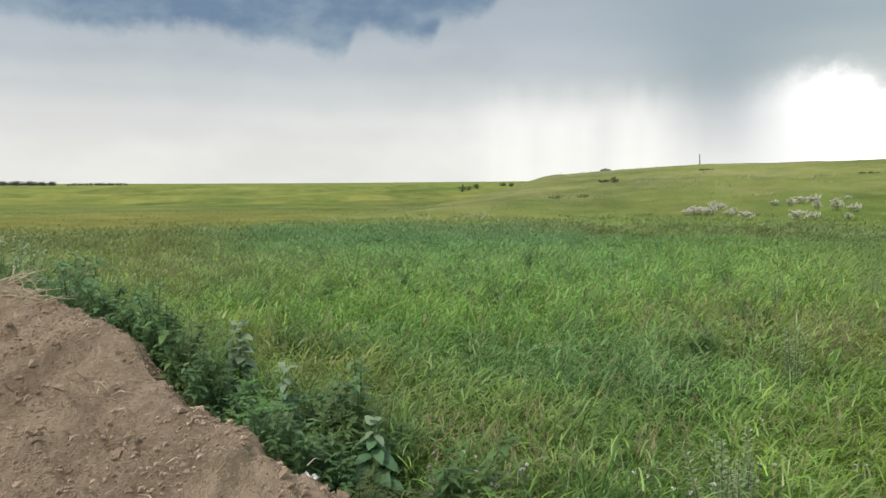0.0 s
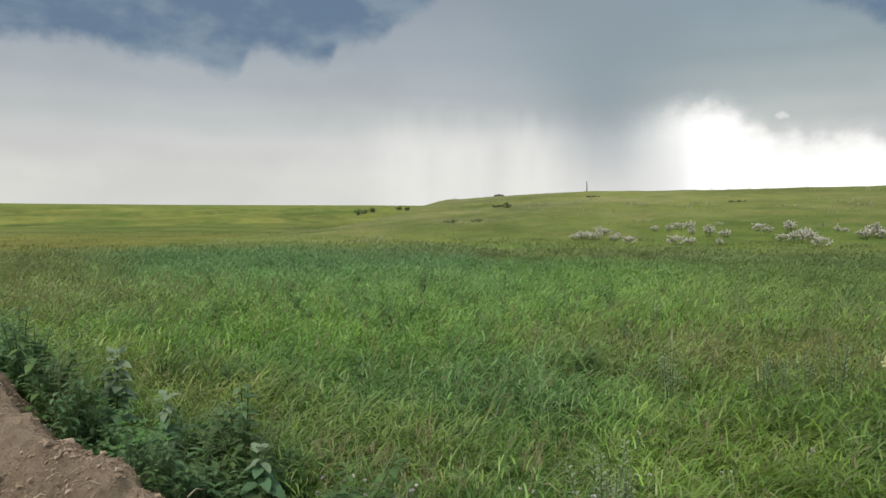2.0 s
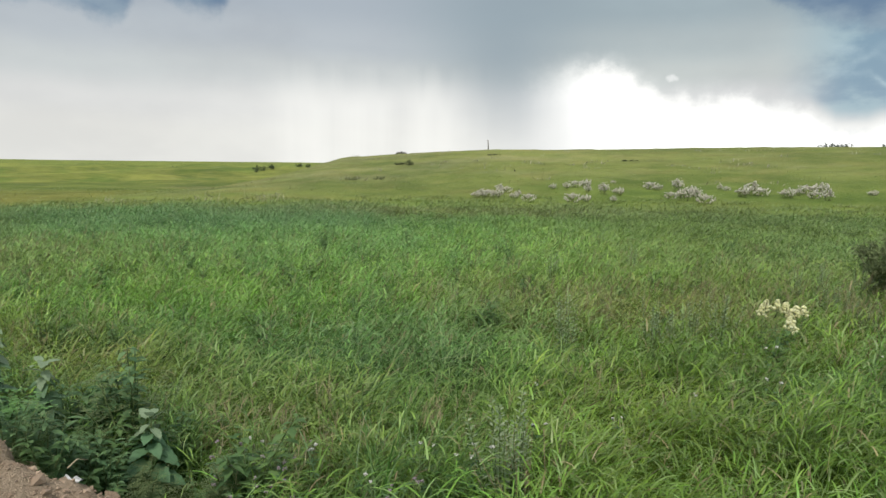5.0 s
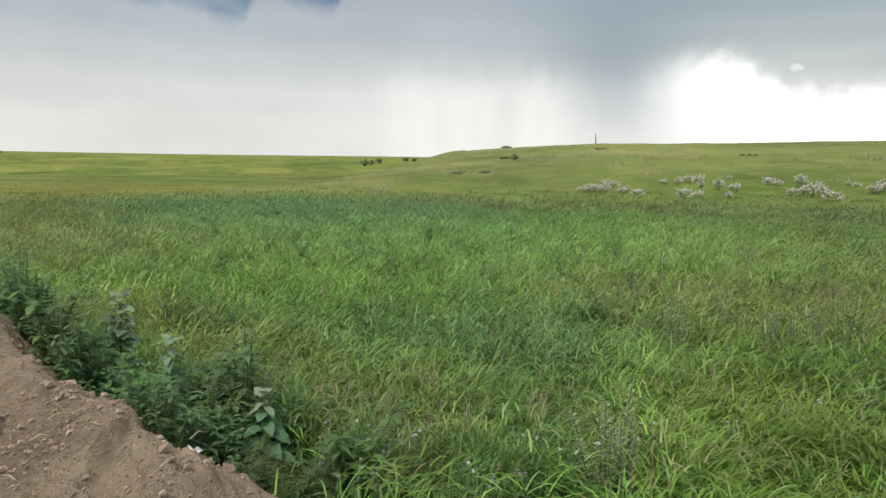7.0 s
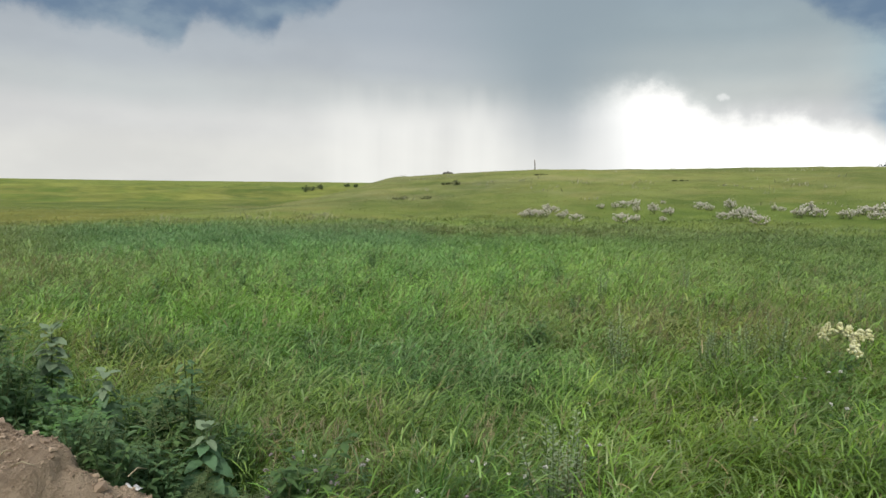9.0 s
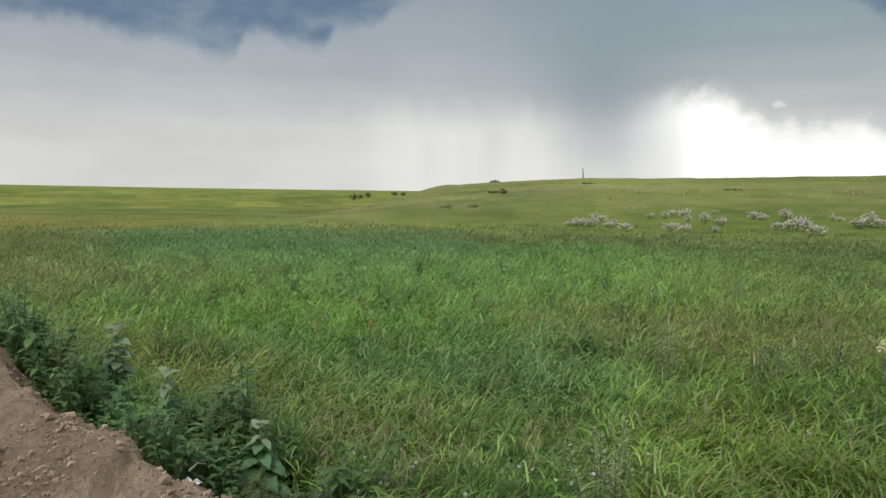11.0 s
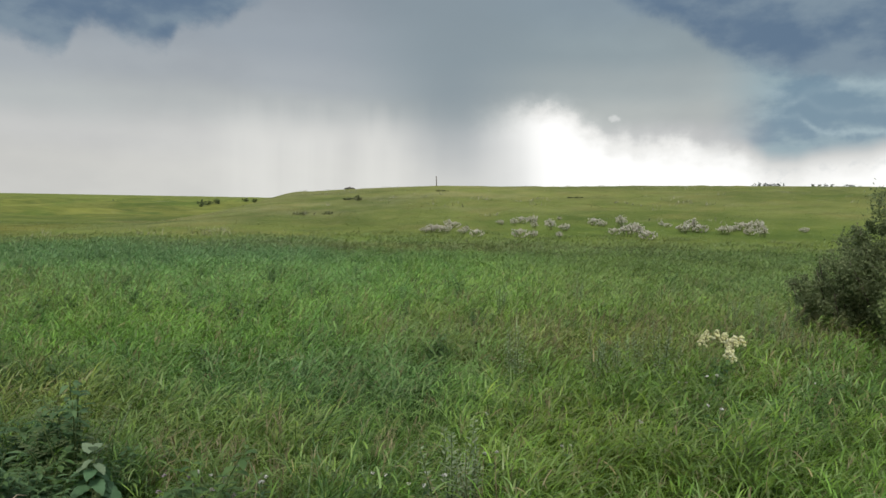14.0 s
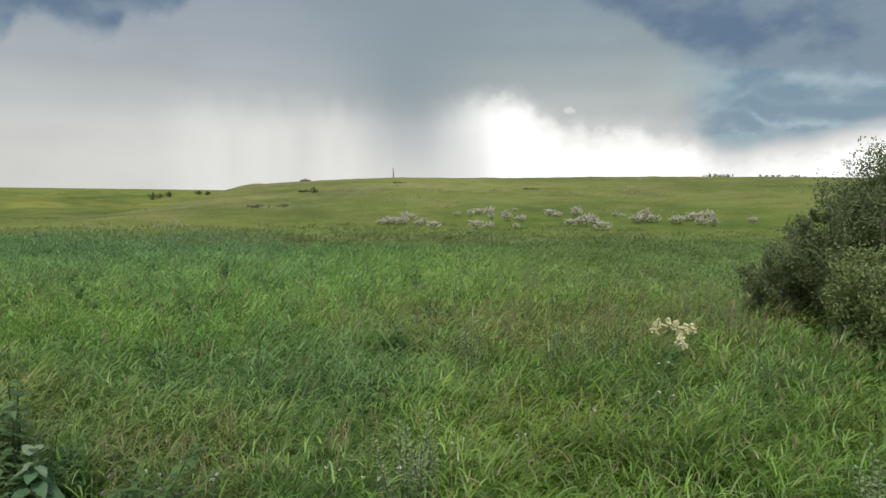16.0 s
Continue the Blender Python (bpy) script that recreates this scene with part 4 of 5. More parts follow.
def weed_parts(seed, h, mat, leaf_len=0.07, leaf_wide=0.035, stems=3, name="weed_plant", label="dark green leafy weed", group="weeds along the bank", feather=False):
    g = random.Random(seed)
    random.seed(seed)
    root = thing(name, label, "weed", group)
    lv = Geo()
    for k in range(stems):
        st = Geo()
        q = g.uniform(0, 6.28)
        lean = g.uniform(0.05, 0.45)
        hh = h * g.uniform(0.65, 1.0)
        pts = [Vector((math.cos(q) * (0.02 + lean * hh * t * t), math.sin(q) * (0.02 + lean * hh * t * t), hh * t)) for t in (0, 0.3, 0.6, 0.85, 1.0)]
        st.tube(pts, 0.005, 0.002, 4)
        st.make("stem", STEM, root)
        m = int(hh / 0.018)
        for i in range(m):
            t = 0.12 + 0.88 * i / m
            j = min(int(t * 4), 3)
            f = t * 4 - j
            p = pts[j].lerp(pts[j + 1], f)
            qa = i * 2.4 + g.uniform(-0.4, 0.4)
            up = g.uniform(-0.1, 0.6)
            size = leaf_len * (1.2 - 0.45 * t) * g.uniform(0.7, 1.25)
            if feather:
                d = Vector((math.cos(qa), math.sin(qa), up)).normalized()
                for u in range(6):
                    e = p + d * size * 0.32 * u
                    for sgn in (-1, 1):
                        w = (d + sgn * d.cross(Vector((0, 0, 1))) * 1.2).normalized()
                        lv.leaf(e, w, size * 0.5 * (1 - u / 8), leaf_wide * 0.55, 0.1, 0.1)
            else:
                lv.leaf(p, (math.cos(qa), math.sin(qa), up), size, leaf_wide / leaf_len * size, g.uniform(0.1, 0.6), 0.25)
    lv.make("foliage", mat, root)
    return root


def big_leaf(mat, droop, seed, name="leaf"):
    """A toothed heart-shaped leaf on its stalk, folded along the midrib."""
    g, r = Geo(), random.Random(seed)
    n = 9
    for k in range(n):
        t = k / (n - 1)
        w = 1.45 * (t + 0.02) ** 0.32 * (1.02 - t) ** 0.8 * (1.0 + 0.09 * (-1) ** k)
        z = 0.10 * t - droop * t * t
        y = t - 0.10 * (1 - t) * (k == 0)
        for side, up in ((-0.5, 0.10), (-0.27, 0.075), (0, 0.0), (0.27, 0.075), (0.5, 0.10)):
            lag = 0.10 * abs(side) * 2 * (1 - t)
            g.v.append(Vector((side * w, y - lag, z + up * w + r.uniform(-0.015, 0.015))))
    for k in range(n - 1):
        for j in range(4):
            a = 5 * k + j
            g.f.append((a, a + 1, a + 6, a + 5))
    g.tube([(0, -0.42, -0.10), (0, -0.2, -0.02), (0, 0.05, 0.0)], 0.018, 0.014, 4)
    ob = g.make(name, mat)
    me = ob.data
    bpy.data.objects.remove(ob)
    return me


def broad_plant(name, label, h, leaf_len, count, low_mat, top_mat, at, seed, group="", felt=0.84):
    """An upright plant with single large stalked leaves hanging outwards, small and pale at the top."""
    g = random.Random(seed)
    root = thing(name, label, "weed", group)
    st = Geo()
    st.tube([(0, 0, 0), (0.01, 0.01, h * 0.5), (0.02, 0.0, h)], 0.008, 0.004, 6)
    st.make("stem", STEM, root)
    low, top = [big_leaf(low_mat, 0.25 + 0.15 * k, seed + k) for k in range(3)], big_leaf(top_mat, 0.25, seed + 7)
    for i in range(count):
        t = 0.16 + 0.84 * i / (count - 1)
        q = i * 137.5 + g.uniform(-25, 25)
        size = leaf_len * (1.1 - 0.50 * max(t - 0.2, 0) / 0.8) * g.uniform(0.75, 1.15)
        tip = g.uniform(-5, 50) if t > 0.93 else g.uniform(-42, 8)
        ob = new("leaf", top if t > felt else low[i % 3])
        ob.parent = root
        ob.matrix_basis = pose(0.015 * t, 0, h * t, tip, g.uniform(-22, 22), q) @ Matrix.Scale(size, 4) @ Matrix.Translation((0, 0.40, 0.1))
    root.matrix_world = at
    return root


def stand(x, y, turn=0.0, size=1.0, sink=0.01):
    z = max(float(ground_z(x, y)), float(bank_z(np.array([x]), np.array([y]))[0])) - sink
    return pose(x, y, z, 0, 0, turn) @ Matrix.Scale(size, 4)


g = random.Random(5)
kinds = [weed_parts(41, 0.58, WEED, 0.075, 0.030, 6), weed_parts(42, 0.50, WEED, 0.10, 0.036, 7), weed_parts(43, 0.60, HERB, 0.095, 0.042, 5), weed_parts(44, 0.48, HERB, 0.085, 0.026, 8),
         weed_parts(47, 0.46, WISP, 0.070, 0.014, 4, label="feathery grey-green weed with finely cut leaves", feather=True)]
placed = 0
for i in range(210):
    s = 0.75 + 8.0 * (i / 210) ** 1.1 + g.uniform(-0.08, 0.08)
    if i < 4:
        s = 2.6 + 0.8 * i
    off = g.uniform(0.25, 1.5 if s > 1.8 else 0.8) if i % 3 else g.uniform(0.22, 0.55)
    px, py = along_bank(s, off)
    low = any(abs(px * qy - py * qx) / math.hypot(qx, qy) < 0.24 and -0.12 < math.hypot(qx, qy) - math.hypot(px, py) for qx, qy in MARKED)
    kind = kinds[g.choices(range(5), (0, 0, 1, 1, 6) if s < 1.8 else (3, 3, 3, 2, 2))[0]]
    at = stand(px, py, g.uniform(0, 360), (0.5 if low else 1.0) * g.choice((0.55, 0.75, 0.95, 1.1, 1.3)) * g.uniform(0.9, 1.1) * (0.55 + 0.65 * min(s / 2.4, 1)) * (1.0 - 0.25 * max(0, min((s - 2.8) / 1.0, 1)) - 0.08 * max(0, min((s - 3.6) / 1.0, 1))))
    if placed < 5:
        kinds[placed].matrix_world = at
    else:
        copy_thing(kind, pose(*at.translation, 0, 0, g.uniform(0, 360))).scale = at.to_scale()
    placed += 1

for i in range(74):
    px, py = along_bank(g.uniform(1.45, 3.3), g.uniform(0.28, 0.95) if i % 2 else g.uniform(0.7, 1.5))
    if math.hypot(px + 0.385, py - 3.65) < 0.22 or math.hypot(px + 1.06, py - 3.66) < 0.2:
        continue
    k = g.uniform(0.65, 0.95)
    copy_thing(kinds[(0, 1, 2, 0, 3)[i % 5]], pose(*stand(px, py).translation, 0, 0, g.uniform(0, 360))).scale = (k, k, k)

herbs = [weed_parts(45, 0.44, HERB, 0.075, 0.035, 7, "meadow_herb", "bushy green herb growing among the meadow grass", "herbs in the meadow"), weed_parts(46, 0.40, HERB, 0.06, 0.022, 9, "meadow_herb", "bushy green herb growing among the meadow grass", "herbs in the meadow")]
for i in range(150):
    b_az, r = g.uniform(-32, 22) if i % 4 else g.uniform(20, 54), 4.6 + 11 * g.uniform(0, 1) ** 1.3
    r = max(r, 7.5) if i < 2 else r
    px, py = r * math.sin(radians(b_az)), r * math.cos(radians(b_az))
    if i > 1 and (in_bank(np.array([px]), np.array([py]))[0] or r < 6.2):
        continue
    at = stand(px, py, g.uniform(0, 360), g.uniform(0.65, 1.1))
    if i < 2:
        herbs[i].matrix_world = at
    else:
        copy_thing(herbs[i % 2], pose(*at.translation, 0, 0, g.uniform(0, 360))).scale = at.to_scale()

broad_plant("cocklebur_plant", "upright weed with large drooping heart-shaped green leaves", 0.45, 0.112, 40, BROAD, GREY_LEAF, stand(-0.385, 3.65), 3)
broad_plant("cocklebur_plant", "tall grey-green weed with hanging leaves and a pale felted top", 0.82, 0.118, 84, THISTLE, GREY_LEAF, stand(-1.32, 4.47), 4, felt=0.72)
broad_plant("cocklebur_plant", "grey-green broad-leaved weed half hidden in dark weeds", 0.64, 0.105, 60, THISTLE, GREY_LEAF, stand(-0.95, 4.1), 9, felt=0.86)
fern = weed_parts(51, 0.50, PALE_WEED, 0.095, 0.034, 6, "tansy_plant", "bright green feathery weed beside the soil bank", "", True)
fern.matrix_world = stand(-1.06, 3.66, 0, 1.0)

# ---- taller growth where the bank runs out of sight ----
nettle = weed_parts(55, 0.90, BROAD, 0.13, 0.05, 8, "nettle_plant", "dark green leafy weed clump behind the bank's crest", "tall weeds at the bank's end")
nettle.matrix_world = stand(-3.55, 6.50, 0, 1.0)
for nx, ny, k in ((-3.42, 6.55, 1.25), (-3.66, 6.60, 1.2), (-4.3, 6.8, 0.8)):
    copy_thing(nettle, pose(*stand(nx, ny).translation, 0, 0, g.uniform(0, 360))).scale = (k, k, k)
spire = weed_parts(56, 1.15, SILVER, 0.09, 0.026, 6, "silvery_weed", "tall silvery weed with sparse narrow leaves", "silvery weeds at the bank's end")
spire.matrix_world = stand(-3.80, 6.42, 0, 1.0)
for nx, ny, k in ((-3.98, 6.5, 0.95), (-4.35, 6.75, 1.05), (-4.75, 7.0, 1.1)):
    copy_thing(spire, pose(*stand(nx, ny).translation, 0, 0, g.uniform(0, 360))).scale = (k, k, k)

# ---- scrap of plastic and straw on the bank ----
lit = Geo()
crease = random.Random(8)
for u in range(7):
    for v in range(4):
        lit.v.append(Vector((0.014 * u - 0.045 + crease.uniform(-0.006, 0.006), 0.013 * v - 0.02 + crease.uniform(-0.005, 0.005), 0.012 + crease.uniform(-0.010, 0.016))))
for u in range(6):
    for v in range(3):
        a = u * 4 + v
        lit.f.append((a, a + 4, a + 5, a + 1))
ob = lit.make("plastic_scrap", PLASTIC)
tagged(ob, "crumpled scrap of white plastic lying at the bank's foot", "litter")
so = ob.modifiers.new("thickness", "SOLIDIFY")
so.thickness = 0.003
ob.matrix_world = pose(-0.575, 2.925, float(bank_z(np.array([-0.575]), np.array([2.925]))[0]) - 0.004, 0, 0, -25)


def straw_tuft(at, n, length, seed, label):
    g = random.Random(seed)
    root = thing("straw_tuft", label, "dry grass", "straw on the bank")
    for _ in range(n):
        geo = Geo()
        q, up, L = g.uniform(0, 6.28), g.uniform(-0.05, 0.5), length * g.uniform(0.4, 1.0)
        d = Vector((math.cos(q), math.sin(q), up))
        p = Vector((g.uniform(-0.12, 0.12), g.uniform(-0.12, 0.12), 0.01))
        geo.tube([p, p + d * L * 0.5 + Vector((0, 0, 0.02)), p + d * L], 0.004, 0.002, 3)
        geo.make("straw", STRAW, root)
    root.matrix_world = at
    return root


for k, (sx, sy, n, L) in enumerate(((-3.55, 5.65, 36, 0.42), (-3.1, 5.2, 22, 0.34), (-2.75, 4.85, 10, 0.28), (-2.1, 4.1, 6, 0.15), (-1.62, 3.35, 5, 0.12), (-0.95, 2.72, 4, 0.1), (-0.62, 2.86, 3, 0.1), (-2.2, 3.3, 7, 0.16), (-1.2, 2.5, 6, 0.14), (-1.7, 2.7, 5, 0.12), (-0.6, 2.45, 4, 0.12))):
    zz = float(bank_z(np.array([sx]), np.array([sy]))[0])
    straw_tuft(pose(sx, sy, zz - 0.002, 0, 0, 40 * k), n, L, 60 + k, "loose dry yellow straw on bare soil")


# ---- flowers in the meadow ----
def flower_plant(name, label, h, mat, heads, head_r, seed, group="", leaf_mat=WEED, wide=0.15):
    g = random.Random(seed)
    random.seed(seed)
    root = thing(name, label, "wild flower", group)
    lv = Geo()
    for k in range(heads):
        st = Geo()
        q, rr = g.uniform(0, 6.28), wide * math.sqrt(g.uniform(0, 1))
        top = Vector((rr * math.cos(q), rr * math.sin(q), h * g.uniform(0.8, 1.05)))
        st.tube([(0.2 * top.x, 0.2 * top.y, 0), (0.5 * top.x, 0.5 * top.y, h * 0.5), top], 0.003, 0.0018, 4)
        st.make("stem", STEM, root)
        hd = Geo()
        for _ in range(12):
            d = Vector((g.gauss(0, 1), g.gauss(0, 1), g.gauss(0, 0.55)))
            hd.ball(top + d.normalized() * head_r * g.uniform(0.2, 0.9), head_r * g.uniform(0.22, 0.42), 0.8)
        hd.make("flower_head", mat, root)
        for i in range(7):
            t = g.uniform(0.15, 0.85)
            lv.leaf(Vector((top.x * (0.2 + 0.8 * t), top.y * (0.2 + 0.8 * t), h * t)), (math.cos(i * 2.4), math.sin(i * 2.4), 0.4), 0.07 * g.uniform(0.6, 1.2), 0.018, 0.3)
    lv.make("foliage", leaf_mat, root)
    return root


def cream_spire(az_deg, r, h, seed):
    """A short-branched spike of small crowded flowers."""
    g = random.Random(seed)
    random.seed(seed)
    root = thing("cream_flower_plant", "wild plant with crowded cream-yellow flower spikes in tall grass", "wild flower", "cream flowers")
    st, hd, lv = Geo(), Geo(), Geo()
    st.tube([(0, 0, 0), (0.01, 0, h * 0.5), (0, 0.01, h)], 0.004, 0.002, 4)
    st.make("stem", STEM, root)
    for k in range(34):
        t = k / 33
        q, out = 2.4 * k, 0.044 * (1.0 - 0.7 * t) * g.uniform(0.3, 1.25)
        hd.ball((out * math.cos(q), out * math.sin(q), h - 0.075 + 0.085 * t + g.uniform(-0.012, 0.012)), g.uniform(0.009, 0.019), 0.9)
    hd.make("flower_spike", CREAM, root)
    for k in range(14):
        t = g.uniform(0.15, 0.8)
        lv.leaf((0, 0, h * t), (math.cos(2.4 * k), math.sin(2.4 * k), 0.5), 0.07 * g.uniform(0.6, 1.2), 0.016, 0.3)
    lv.make("foliage", WEED, root)
    a = radians(az_deg)
    root.matrix_world = stand(r * math.sin(a), r * math.cos(a), 40 * seed)


for k, (b_az, r, h) in enumerate(((41.2, 7.1, 0.48), (41.45, 7.1, 0.53), (42.2, 7.2, 0.52), (42.75, 7.2, 0.50), (43.1, 7.1, 0.46), (43.5, 7.1, 0.49), (43.95, 7.1, 0.50), (43.1, 6.9, 0.42), (43.3, 6.9, 0.395))):
    cream_spire(b_az, r, h, 70 + k)

yarrow = flower_plant("yarrow_plant", "small white yarrow flowering in the grass", 0.36, PETAL, 2, 0.013, 80, "white yarrow", wide=0.07)
yarrow.matrix_world = stand(1.02, 3.0)
for fx, fy in ((0.62, 3.0), (1.16, 3.08), (0.9, 3.22), (1.55, 3.35), (0.35, 3.3), (0.15, 3.55), (2.1, 3.5), (3.9, 4.3), (3.75, 4.5), (2.75, 3.7), (1.9, 4.2), (3.3, 3.6), (4.6, 4.0)):
    copy_thing(yarrow, stand(fx, fy, g.uniform(0, 360), g.uniform(0.8, 1.1)))


mauve = flower_plant("mauve_flower_plant", "low wild plant with faded mauve flower heads", 0.34, MAUVE, 6, 0.012, 84, "mauve flowers", wide=0.12)
mauve.matrix_world = stand(0.02, 3.15)
for fx, fy in ((0.16, 3.22), (-0.02, 3.4), (0.22, 3.05), (0.3, 3.5), (-0.1, 4.2), (0.75, 2.9)):
    copy_thing(mauve, stand(fx, fy, g.uniform(0, 360), g.uniform(0.85, 1.1)))


def mugwort(seed, h, label, group):
    g = random.Random(seed)
    random.seed(seed)
    root = thing("mugwort_plant", label, "weed", group)
    lv = Geo()
    for k in range(6):
        st = Geo()
        q, rr = g.uniform(0, 6.28), g.uniform(0.02, 0.16)
        hh = h * g.uniform(0.7, 1.0)
        top = Vector((rr * math.cos(q) + 0.06, rr * math.sin(q), hh))
        st.tube([(0.3 * top.x, 0.3 * top.y, 0), (0.6 * top.x, 0.6 * top.y, hh * 0.5), top], 0.004, 0.002, 4)
        st.make("stem", STEM, root)
        for i in range(40):
            t = 0.25 + 0.75 * i / 40
            p = Vector((top.x * (0.3 + 0.7 * t), top.y * (0.3 + 0.7 * t), hh * t))
            lv.leaf(p, (math.cos(i * 2.4), math.sin(i * 2.4), 0.6), 0.05 * (1.3 - t) + 0.014, 0.014, 0.2)
    lv.make("foliage", SILVER, root)
    return root


mug = mugwort(90, 0.64, "grey-green mugwort spires standing in the grass", "mugwort in the meadow")
mug.matrix_world = stand(3.5, 5.3)
for fx, fy in ((3.62, 5.15), (3.95, 5.35), (4.1, 5.2), (2.72, 5.35), (7.0, 7.0), (7.3, 6.75), (7.6, 6.6), (6.75, 7.15), (7.9, 6.5), (5.9, 9.6), (-3.9, 6.75), (-4.15, 6.95), (-4.4, 7.0), (6.3, 4.6), (6.5, 4.2), (1.25, 3.05), (1.35, 3.12), (4.4, 9.2)):
    copy_thing(mug, stand(fx, fy, g.uniform(0, 360), g.uniform(0.8, 1.15)))
for k in range(11):
    b_az, r = 45.4 + 0.6 * k + g.uniform(-0.3, 0.3), 8.6 + g.uniform(-0.4, 0.4)
    copy_thing(mug, stand(r * math.sin(radians(b_az)), r * math.cos(radians(b_az)), g.uniform(0, 360), g.uniform(0.62, 0.85)))
for fx, fy in ((2.86, 1.84), (2.98, 1.95)):
    copy_thing(mug, stand(fx, fy, g.uniform(0, 360), 1.0))


def dry_stalks(at, n, h, seed):
    g = random.Random(seed)
    root = thing("dry_stalk_clump", "clump of dry beige stalks standing among green grass", "dry grass", "dry stalks")
    for _ in range(n):
        geo = Geo()
        q, out, hh = g.uniform(0, 6.28), g.uniform(0.02, 0.2), h * g.uniform(0.6, 1.0)
        p = Vector((g.uniform(-0.07, 0.07), g.uniform(-0.07, 0.07), 0))
        e = p + Vector((out * math.cos(q), out * math.sin(q), hh))
        geo.tube([p, p.lerp(e, 0.5) + Vector((0.01, 0, 0)), e], 0.003, 0.0018, 4)
        for i in range(5):
            geo.leaf(p.lerp(e, 0.75 + 0.05 * i), (g.gauss(0, 1), g.gauss(0, 1), 1.0), 0.03, 0.007, 0.3)
        geo.make("stalk", STALK, root)
    root.matrix_world = at


for k, (fx, fy) in enumerate(((1.26, 3.0), (1.42, 3.12), (0.45, 3.62), (-0.15, 4.1), (0.1, 3.9), (5.2, 4.3))):
    dry_stalks(stand(fx, fy), 9, 0.42, 180 + k)
for k, (fx, fy) in enumerate(((-2.5, 5.55), (-2.75, 5.8), (-1.75, 5.1), (-3.15, 6.05))):
    dry_stalks(stand(fx, fy), 6, 0.80, 190 + k)


# ---- willow bushes ----
def bush(name, label, at, height, wide, leaves, mat, seed, leaf_len=0.052, leaf_wide=0.018, limbs=16, lean=(0, 0), group="", shoots=10):
    """Many stems from one root, branching; leaves in clumps round the twigs."""
    g = random.Random(seed)
    nr = np.random.default_rng(seed)
    root = thing(name, label, "bush", group)
    wood, tips, single = Geo(), [], leaves > 3000
    for k in range(limbs):
        q = 2.4 * k + g.uniform(-0.3, 0.3)
        out = wide * math.sqrt((k + 0.5) / limbs) * g.uniform(0.75, 1.05)
        hh = height * (1.0 - 0.45 * (out / wide) ** 2) * g.uniform(0.72, 1.05)
        end = Vector((out * math.cos(q) + lean[0] * hh, out * math.sin(q) + lean[1] * hh, hh))
        a = Vector((0.12 * end.x, 0.12 * end.y, 0))
        mid = a.lerp(end, 0.5) + Vector((0.12 * end.x, 0.12 * end.y, -0.05 * hh))
        wood.tube([a, a.lerp(mid, 0.5), mid, mid.lerp(end, 0.55), end], 0.022 * height / 2, 0.005, 6)
        for i in range(12):
            t = g.uniform(0.22, 1.0)
            p = a.lerp(mid, t / 0.5) if t < 0.5 else mid.lerp(end, (t - 0.5) / 0.5)
            d = Vector((g.gauss(0, 1), g.gauss(0, 1), g.gauss(0.5, 0.6))).normalized()
            e = p + d * height * g.uniform(0.07, 0.17)
            e.z = max(e.z, 0.08)
            wood.tube([p, p.lerp(e, 0.5) + Vector((0, 0, 0.02)), e], 0.006, 0.002, 4)
            tips.append((p, e, 1.0))
        if single:
            wood.make("branch", BARK, root)
            wood = Geo()
    for k in range(shoots):
        q, out = g.uniform(0, 6.28), wide * g.uniform(0.1, 0.8)
        p = Vector((out * math.cos(q) + lean[0] * height, out * math.sin(q) + lean[1] * height, height * (1.0 - 0.45 * (out / wide) ** 2) * 0.85))
        e = p + Vector((g.gauss(0, 0.06), g.gauss(0, 0.06), height * g.uniform(0.03, 0.10)))
        wood.tube([p, p.lerp(e, 0.5), e], 0.005, 0.002, 4)
        tips.append((p, e, 0.99))
        if single:
            wood.make("branch", BARK, root)
            wood = Geo()
    if wood.v:
        wood.make("branch" if single else "trunk", BARK, root)
    wt_ = np.array([t[2] for t in tips])
    pick = nr.choice(len(tips), leaves, p=wt_ / wt_.sum())
    P = np.array([t[0] for t in tips])[pick]
    E = np.array([t[1] for t in tips])[pick]
    f = nr.uniform(0.2, 1.05, (leaves, 1))
    sc = (0.055 * height * np.where(wt_[pick] < 1, 0.28, 0.8))[:, None]
    c = P + (E - P) * f + nr.normal(0, 1, (leaves, 3)) * sc * 0.75
    c[:, 2] = np.maximum(c[:, 2], 0.04)
    d = nr.normal(0, 1, (leaves, 3)) + np.array((0, 0, 0.35))
    d /= np.linalg.norm(d, axis=1)[:, None]
    s = np.cross(d, nr.normal(0, 1, (leaves, 3)))
    s /= np.linalg.norm(s, axis=1)[:, None]
    L = leaf_len * nr.uniform(0.6, 1.3, (leaves, 1))
    W = leaf_wide * nr.uniform(0.7, 1.3, (leaves, 1))
    v = np.stack([c, c + d * L * 0.5 - s * W / 2, c + d * L, c + d * L * 0.5 + s * W / 2], 1).reshape(-1, 3)
    b = np.arange(leaves)[:, None] * 4
    big_mesh("crown", v, b + np.array([[0, 1, 2, 3]]), np.zeros((0, 3), int), mat, parent=root)
    root.matrix_world = at
    return root


def at_bearing(az, r, turn=0.0):
    return stand(r * math.sin(radians(az)), r * math.cos(radians(az)), turn)


